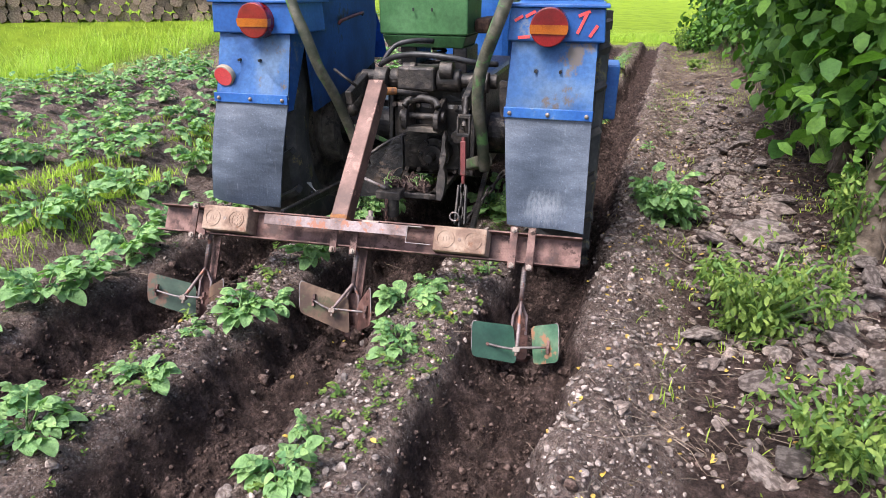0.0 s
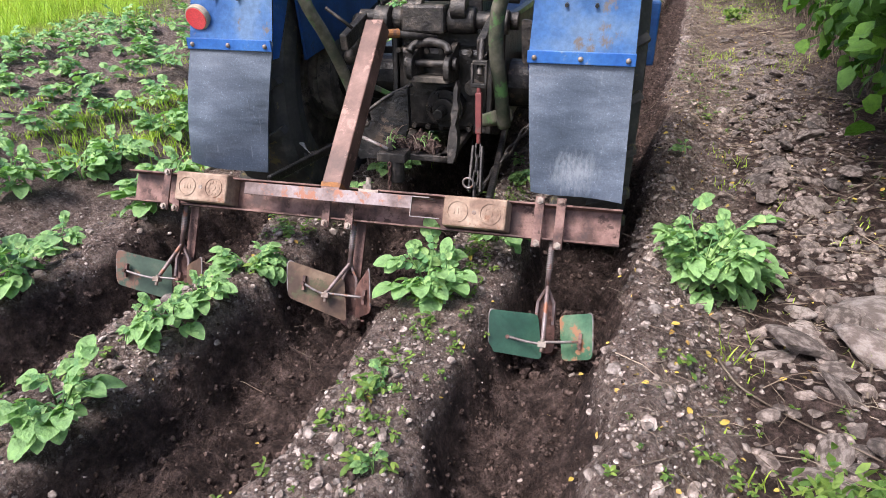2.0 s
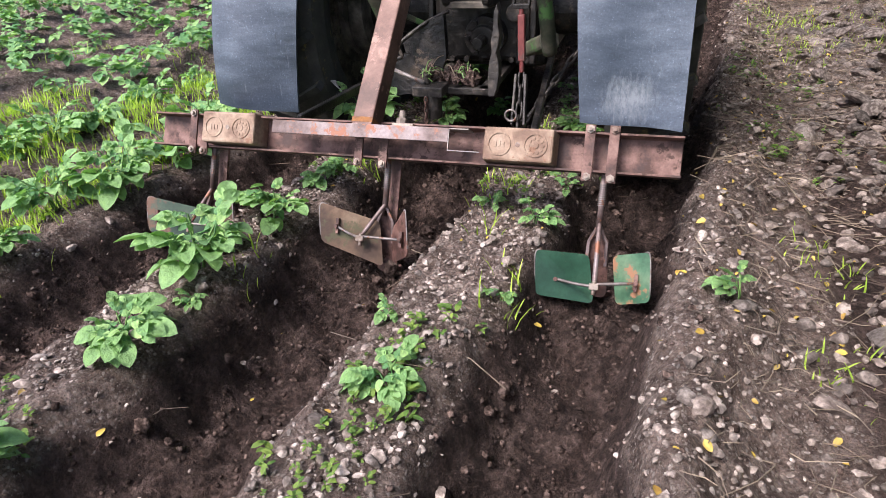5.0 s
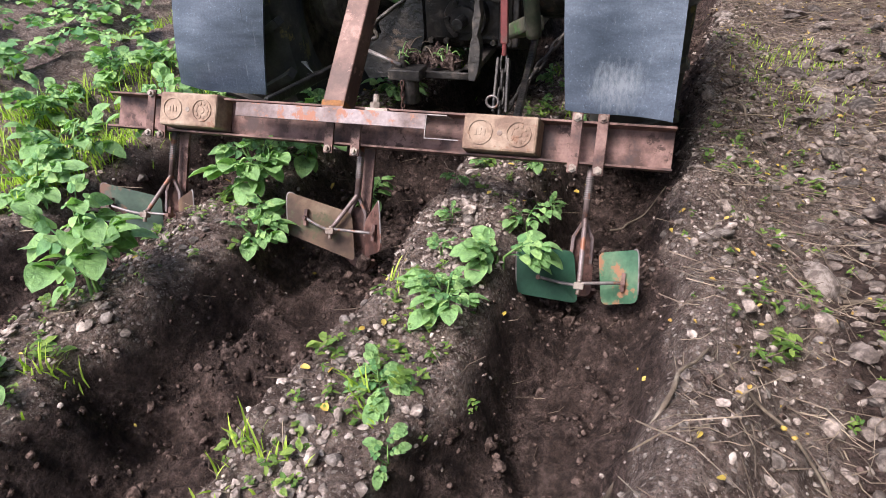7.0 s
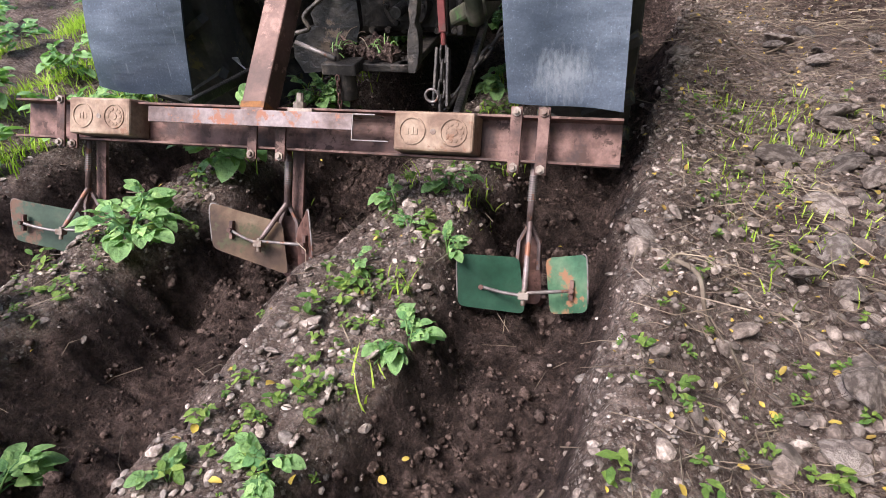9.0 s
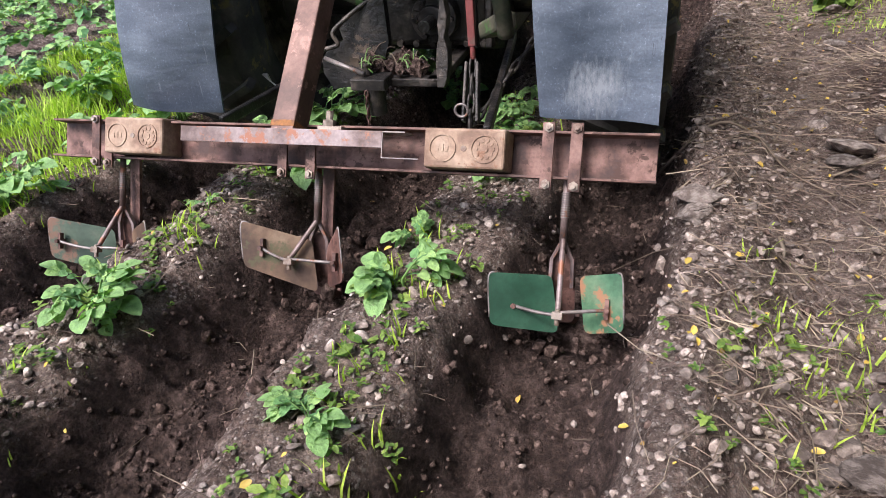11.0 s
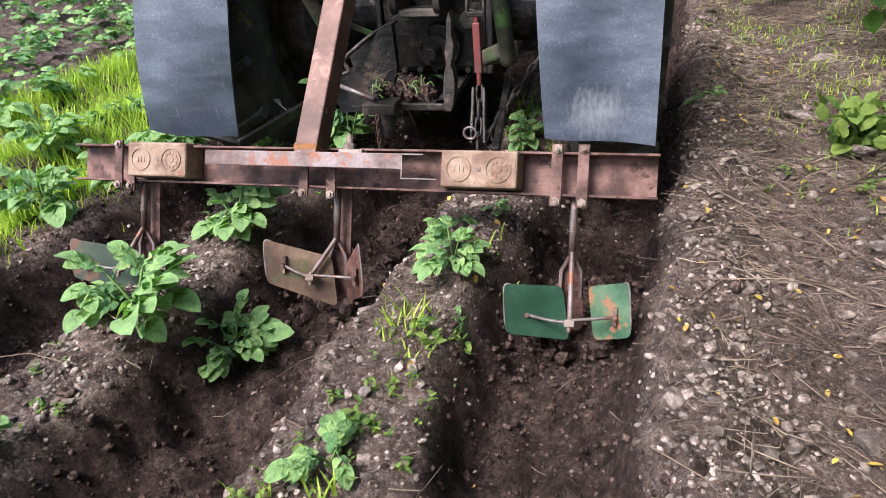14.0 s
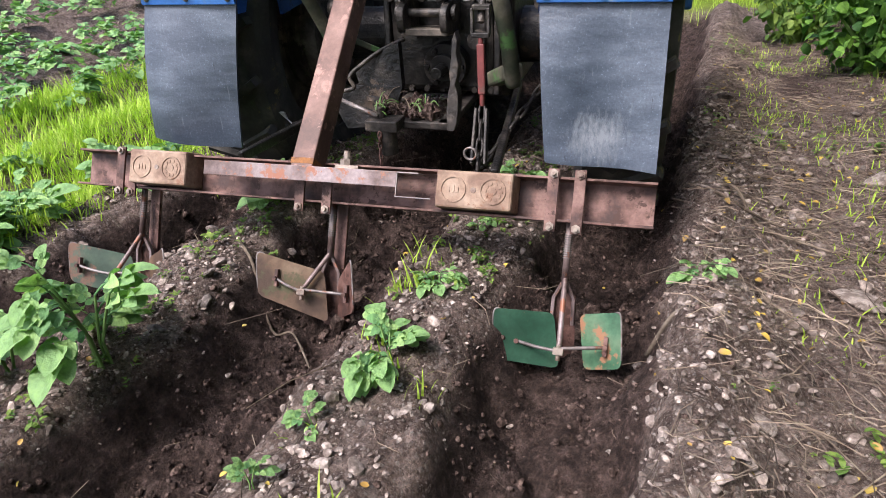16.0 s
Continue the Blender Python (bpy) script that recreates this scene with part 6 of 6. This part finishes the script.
def twig(points, r0, r1, spots, label):
    ob = part("fallen_branch", tube(points, r0, None, 7, (r0, r1)), BARK, None, label, smooth=True)
    tagged(ob, label, "branch")
    if spots:
        r = np.random.RandomState(spots)
        for k in range(4):
            a, b = Vector(points[k % (len(points) - 1)]), Vector(points[k % (len(points) - 1) + 1])
            c = a.lerp(b, r.rand())
            bm = bmesh.new()
            bmesh.ops.create_icosphere(bm, subdivisions=1, radius=r0 * 1.15, matrix=Matrix.Translation(c) @ Matrix.Diagonal((1.3, 1.3, 0.9, 1)))
            part("lichen", bm, YELLOW_LEAF, ob, "yellow lichen patch", smooth=True)
    return ob


def ground_twigs():
    r = np.random.RandomState(29)
    lines = [((1.04, 3.41), (1.30, 3.16)), ((0.86, 6.94), (1.34, 6.82)), ((1.35, 3.9), (1.85, 4.05)), ((1.50, 3.35), (1.62, 3.75)), ((1.2, 0.95), (1.55, 0.72)), ((1.55, 0.9), (1.75, 1.5)),
             ((1.4, 2.2), (1.7, 2.9)), ((0.92, 3.15), (1.02, 3.45)), ((1.3, 5.2), (1.75, 5.0)), ((1.35, 6.9), (1.9, 7.3)), ((1.2, 8.1), (1.7, 8.0)), ((1.05, 9.6), (1.6, 9.9)), ((1.5, 2.0), (1.9, 2.5)),
             ((-0.23, 9.02), (0.11, 8.76)), ((0.93, 9.82), (1.46, 9.56)), ((0.93, 9.03), (1.07, 9.0)), ((0.71, 4.28), (0.88, 4.38)), ((1.16, 6.45), (1.23, 6.28)), ((1.35, 8.6), (1.9, 9.2)), ((1.05, 4.95), (1.2, 4.7))]
    for k, (a, b) in enumerate(lines):
        pts = []
        for u in (0, 0.25, 0.5, 0.75, 1):
            x = a[0] + (b[0] - a[0]) * u + r.uniform(-0.03, 0.03)
            y = a[1] + (b[1] - a[1]) * u + r.uniform(-0.03, 0.03)
            pts.append((x, y, ground_z(x, y) + r.uniform(0.006, 0.022)))
        twig(pts, r.uniform(0.0035, 0.0065), 0.0025, k + 1 if k in (0, 3) else 0, "dry grey-brown branch lying on the soil")


ground_twigs()


# ---------------------------------------------------------------- hedge, shrubs, wood pile, distance
def round_leaf():
    v, t = leaflet(1.0, 0.95, 0.18, 0.25, 3, 0.05, 0.03)
    return v, t


def leaf_mass(n, point, size, seed, hang=0.5):
    """n leaves at places given by point(r), most hanging slightly."""
    r = np.random.RandomState(seed)
    p = np.array([point(r) for _ in range(n)])
    v, t = strew([leaflet(1.0, 0.42, 0.2, 0.4, 2), leaflet(1.0, 0.36, 0.2, 0.1, 2)] if size < 0.035 else [round_leaf(), leaflet(1.0, 0.7, 0.2, 0.4, 2)], p, turns(r.uniform(-1.1, 0.3, n) - hang * 0.3, r.uniform(-0.6, 0.6, n), r.uniform(0, 6.3, n)), r.uniform(0.6, 1.25, n) * size)
    return v, t


def bush(x, y, reach, height, leaves, leaf, seed, material, name, label, low=0.15, category="bush", lean=0.0, stems=7):
    root = new(name)
    root.matrix_basis = pose(x, y, ground_z(x, y))
    tagged(root, label, category)
    r = np.random.RandomState(seed)
    clumps = []
    for k in range(stems):
        a = 2 * math.pi * k / stems + r.uniform(-0.3, 0.3)
        h = height * r.uniform(0.65, 1.0)
        out = reach * r.uniform(0.35, 0.95)
        pts = [(0.04 * math.cos(a), 0.04 * math.sin(a), -0.05)]
        for u in (0.13, 0.25, 0.42, 0.7, 1.0) if height > 1 else (0.35, 0.7, 1.0):
            w = (0.3 + 0.7 * u) if height > 1 else u ** 1.4
            q = (out * w * math.cos(a) - lean * (1 - abs(2 * u - 1)), out * w * math.sin(a), h * u)
            pts.append(q)
            clumps += [(Vector(q) + Vector((r.uniform(-1, 1), r.uniform(-1, 1), r.uniform(-0.8, 0.8))) * reach * 0.3, reach * r.uniform(0.16, 0.34)) for _ in range(3)]
        part("stem", tube(pts, 0.012, None, 6, (0.016 * height ** 0.5 + 0.004, 0.004)), BARK if height > 0.6 else POTATO_STEM, root, smooth=True)
    def place(rr):
        c, s = clumps[rr.randint(len(clumps))]
        d = rr.randn(3)
        d = d / np.linalg.norm(d) * s * rr.rand() ** 0.45
        q = np.array(c) + d
        q[2] = max(q[2], low * height * rr.rand() + 0.02)
        return q
    v, t = leaf_mass(leaves, place, leaf, seed + 1)
    crown = new("crown", tri_mesh("crown", v, t, material, True))
    crown.parent = root
    return root


# unseen tall crowns and the third bush are added to shade the headland
for x, y, s in ((2.6, 1.7, 61), (2.6, 2.7, 62), (2.6, 3.8, 60)):
    bush(x, y, 1.3, 4.8, 8500, 0.1, s, HEDGE_LEAF, "hazel_bush", "dense green hazel bush with large leaves at the field edge", 0.1, lean=0.45, stems=13)
# the farther bushes are raised, unseen above, to darken the headland
for x, y, s, tall in ((3.0, 5.2, 63, 3.4), (3.0, 6.6, 64, 3.4), (2.9, 8.0, 65, 4.4), (2.7, 9.3, 66, 5.0), (2.6, 10.6, 67, 5.0), (2.5, 11.9, 68, 5.0), (2.4, 13.4, 69, 4.5)):
    bush(x, y, 1.4, tall, 5000, 0.12, s, HEDGE_LEAF, "hedge_bush", "dense green hedge bush at the field edge", 0.05, lean=0.15, stems=10)
bush(1.52, 0.20, 0.27, 0.28, 2300, 0.033, 71, WEED, "weed_bush", "bushy yellow-green weed on the stony headland", 0.05, "weed", stems=9)
bush(1.64, -0.52, 0.19, 0.2, 1100, 0.033, 72, WEED, "weed_bush", "bushy yellow-green weed on the stony headland", 0.05, "weed", stems=8)
bush(1.95, 0.95, 0.18, 0.42, 900, 0.034, 73, WEED, "weed_bush", "tall yellow-green weed below the hedge", 0.05, "weed", stems=7)
bush(1.72, 11.6, 0.42, 0.5, 700, 0.06, 74, HEDGE_LEAF, "low_shrub", "low dark green shrub beside the wheel track", 0.02, "shrub", stems=8)
bush(1.55, 9.05, 0.16, 0.2, 130, 0.06, 75, WEED, "weed_bush", "small green weed among the stones", 0.05, "weed", stems=5)
bush(1.45, 12.6, 0.35, 0.45, 500, 0.06, 76, WEED, "low_shrub", "low green shrub at the end of the plot", 0.02, "shrub", stems=8)


def hedge_trunk(x, y, lean, r0, seed):
    """An old ivied trunk at the foot of the hedge, forking above head height."""
    root = new("hedge_tree")
    root.matrix_basis = pose(x, y, ground_z(x, y) - 0.05)
    tagged(root, "old dark tree trunk with ivy in the hedge", "tree", "trunks in the hedge")
    part("trunk", tube([(0, 0, 0), (lean * 0.1, 0.03, 0.3), (lean * 0.3, 0.0, 0.8), (lean * 0.7, 0.06, 1.5), (lean, 0.1, 2.3)], r0, None, 12, (r0 * 1.25, r0 * 0.6)), BARK, root, smooth=True)
    for k, (a, b) in enumerate(((0.5, 0.4), (-0.55, 0.2), (0.1, -0.5))):
        part("limb", tube([(lean * 0.7, 0.06, 1.45), (lean * 0.8 + a * 0.4, 0.06 + b * 0.4, 2.1), (lean + a, b, 3.2)], 0.03, None, 8, (r0 * 0.5, 0.012)), BARK, root, smooth=True)
    r = np.random.RandomState(seed)
    def place(rr):
        u, a = rr.rand(), rr.uniform(0, 6.3)
        d = r0 * (1.25 - 0.6 * u) + 0.05 * rr.rand()
        return np.array((lean * u * u + d * math.cos(a), d * math.sin(a), 0.25 + 1.9 * u))
    v, t = leaf_mass(420, place, 0.05, seed + 1)
    o = new("ivy_leaves", tri_mesh("ivy_leaves", v, t, HEDGE_LEAF, True))
    o.parent = root
    tagged(o, "dark green ivy on the trunk", kind="stuff")


for x, y, lean, r0, s in ((2.0, 0.95, 0.25, 0.075, 211), (2.2, 2.35, 0.2, 0.06, 213), (2.25, 4.3, 0.2, 0.06, 215)):
    hedge_trunk(x, y, lean, r0, s)


def undergrowth():
    """Dry upright stems and shoots at the foot of the hedge."""
    r = np.random.RandomState(81)
    n = 420
    x, y = 2.06 + 0.16 * np.abs(r.randn(n)), r.uniform(0.4, 12.5, n)
    p, _, _ = on_ground(x, y)
    v, t = strew([strip([(0, 0, 0), (0.04, 0.05, 0.5), (0.12, 0.02, 1.0)], 0.008, 0.003), strip([(0, 0, 0), (-0.05, 0.02, 0.5), (-0.04, 0.1, 1.0)], 0.007, 0.003)],
                 p, turns(r.uniform(-0.4, 0.4, n), r.uniform(-0.5, 0.2, n), r.uniform(0, 6.3, n)), np.stack([np.full(n, 0.5), np.full(n, 0.5), r.uniform(0.15, 0.6, n)], -1))
    tagged(new("undergrowth", tri_mesh("undergrowth", v, t, STRAW)), "dry brown stems at the foot of the hedge", "undergrowth", kind="stuff")
    def place(rr):
        a, b = 2.2 + 0.4 * rr.rand(), rr.uniform(0.5, 13)
        return np.array((a, b, ground_z(a, b) + 0.75 * rr.rand() ** 1.3))
    v, t = leaf_mass(4200, place, 0.045, 82)
    tagged(new("ivy", tri_mesh("ivy", v, t, HEDGE_LEAF, True)), "dark green ivy and shoots under the hedge", "ivy", kind="stuff")


undergrowth()


def wood_pile():
    root = new("wood_pile")
    a, b = Vector((-12.0, 4.8)), Vector((-6.7, 10.1))
    along = (b - a).normalized()
    face = Vector((along.y, -along.x))
    root.matrix_basis = pose(a.x, a.y, ground_z(a.x, a.y) - 0.02, 0, 0, math.degrees(math.atan2(along.y, along.x)))
    tagged(root, "long stack of cut round firewood logs on the meadow", "wood pile")
    r = np.random.RandomState(91)
    meshes = []
    for k in range(5):
        bm = bmesh.new()
        ends = []
        for y in (-0.5, 0.5):
            ends.append([bm.verts.new(((1 + 0.1 * math.sin(2 * q + k)) * math.cos(2 * math.pi * q / 14), y, (1 + 0.09 * math.cos(3 * q + k)) * math.sin(2 * math.pi * q / 14))) for q in range(14)])
        f0 = bm.faces.new(ends[0])
        f1 = bm.faces.new(ends[1][::-1])
        f0.material_index = f1.material_index = 1
        for q in range(14):
            bm.faces.new((ends[0][q], ends[1][q], ends[1][(q + 1) % 14], ends[0][(q + 1) % 14]))
        bmesh.ops.recalc_face_normals(bm, faces=bm.faces[:])
        me = bpy.data.meshes.new("log")
        bm.to_mesh(me)
        bm.free()
        me.materials.append(BARK)
        me.materials.append(LOG_END)
        meshes.append(me)
    z, k = 0.08, 0
    while z < 1.0:
        x = 0.12 * (k % 2)
        while x < (b - a).length:
            s = r.choice((0.05, 0.065, 0.08, 0.1, 0.115))
            o = new("log", meshes[r.randint(5)])
            o.parent = root
            o.matrix_basis = Matrix.LocRotScale((x + s, r.uniform(-0.06, 0.06), z + r.uniform(-0.03, 0.03)), Euler((0, r.uniform(0, 6.3), 0)), (s, 0.45, s))
            x += 2 * s + 0.006
        z += 0.148
        k += 1


wood_pile()


def far_trees():
    """The wood beyond the meadow."""
    r = np.random.RandomState(95)
    for k in range(15):
        ang = -1.15 + 2.3 * k / 14 + r.uniform(-0.04, 0.04)
        d = r.uniform(75, 100)
        x, y = d * math.sin(ang), d * math.cos(ang)
        root = new("tree")
        root.matrix_basis = pose(x, y, ground_z(x, y) - 0.2)
        tagged(root, "broad green tree at the far side of the meadow", "tree", "trees beyond the meadow")
        h = r.uniform(9, 14)
        part("trunk", tube([(0, 0, -0.3), (0.1, 0, h * 0.3), (0, 0.1, h * 0.7)], 0.3, None, 8, (0.35, 0.1)), BARK, root, smooth=True)
        cl = [(np.array((r.normal(0, h * 0.2), r.normal(0, h * 0.2), h * r.uniform(0.2, 0.95))), h * r.uniform(0.1, 0.2)) for _ in range(22)]
        def place(rr):
            c, s = cl[rr.randint(len(cl))]
            q = rr.randn(3)
            return c + q / np.linalg.norm(q) * s * rr.rand() ** 0.4
        v, t = leaf_mass(900, place, 0.7, 200 + k)
        c = new("crown", tri_mesh("crown", v, t, FAR_LEAF, True))
        c.parent = root


far_trees()


# ---------------------------------------------------------------- soil pushed along by the plough
def soil_heap(cx, cy, seed, half):
    """The loose soil that a ridging body carries along."""
    r = np.random.RandomState(seed)
    root = new("soil_heap")
    tagged(root, "dark loose soil heaped round a ridging body", "soil heap", "soil heaps at the plough")
    bm = bmesh.new()
    bmesh.ops.create_icosphere(bm, subdivisions=4, radius=1)
    for v in bm.verts:
        n = Vector(v.co)
        w = 1 + 0.2 * noise.noise(n * 2.2 + Vector((seed, 0, 0))) + 0.12 * noise.noise(n * 7)
        v.co = Vector((n.x * half * w, n.y * 0.15 * w, n.z * 0.06 * w))
    part("mound", bm, CLOD, root, smooth=True)
    shapes = [lump(60 + k, 0.85, 0.5) for k in range(4)]
    n = 150
    p = np.stack([r.normal(0, half * 0.75, n), r.uniform(-0.2, 0.2, n), np.abs(r.normal(0.0, 0.035, n)) + 0.02], -1)
    v, t = strew(shapes, p, turns(r.uniform(-1, 1, n), r.uniform(-1, 1, n), r.uniform(0, 6, n)), np.minimum(0.006 * np.exp(np.abs(r.randn(n)) * 0.7), 0.028))
    o = new("loose_soil", tri_mesh("loose_soil", v, t, CLOD))
    o.parent = root
    tagged(o, kind="stuff")
    root["rest"] = (cx, cy + 0.05, -0.135)
    return root


HEAPS = [soil_heap(0.73, -0.03, 3, 0.17), soil_heap(0.06, -0.06, 4, 0.16), soil_heap(-0.60, -0.12, 5, 0.17)]


# ---------------------------------------------------------------- what moves
def motions():
    rows = [(t, s) for t, s in DRIVE]
    walk(TRACTOR, [(t, pose(0, s, 0, 0, 0, 5.4)) for t, s in rows])
    walk(PLOUGH, [(t, Matrix.Translation((0, s, 0)) @ PLOUGH_AT) for t, s in rows])
    for h in HEAPS:
        x, y, z = h["rest"]
        walk(h, [(t, pose(x, y + s, z)) for t, s in rows])
    for w in WHEELS:
        x, y, z = w["at"]
        walk(w, [(t, pose(x, y, z, -math.degrees(s / w["radius"]))) for t, s in every_half(rows)])


def every_half(rows):
    """The drive at even steps, so that wheels turn less than a quarter from row to row."""
    ts, ss = [r[0] for r in rows], [r[1] for r in rows]
    return [(t, float(np.interp(t, ts, ss))) for t in np.arange(0, 16.01, 0.5)]


motions()
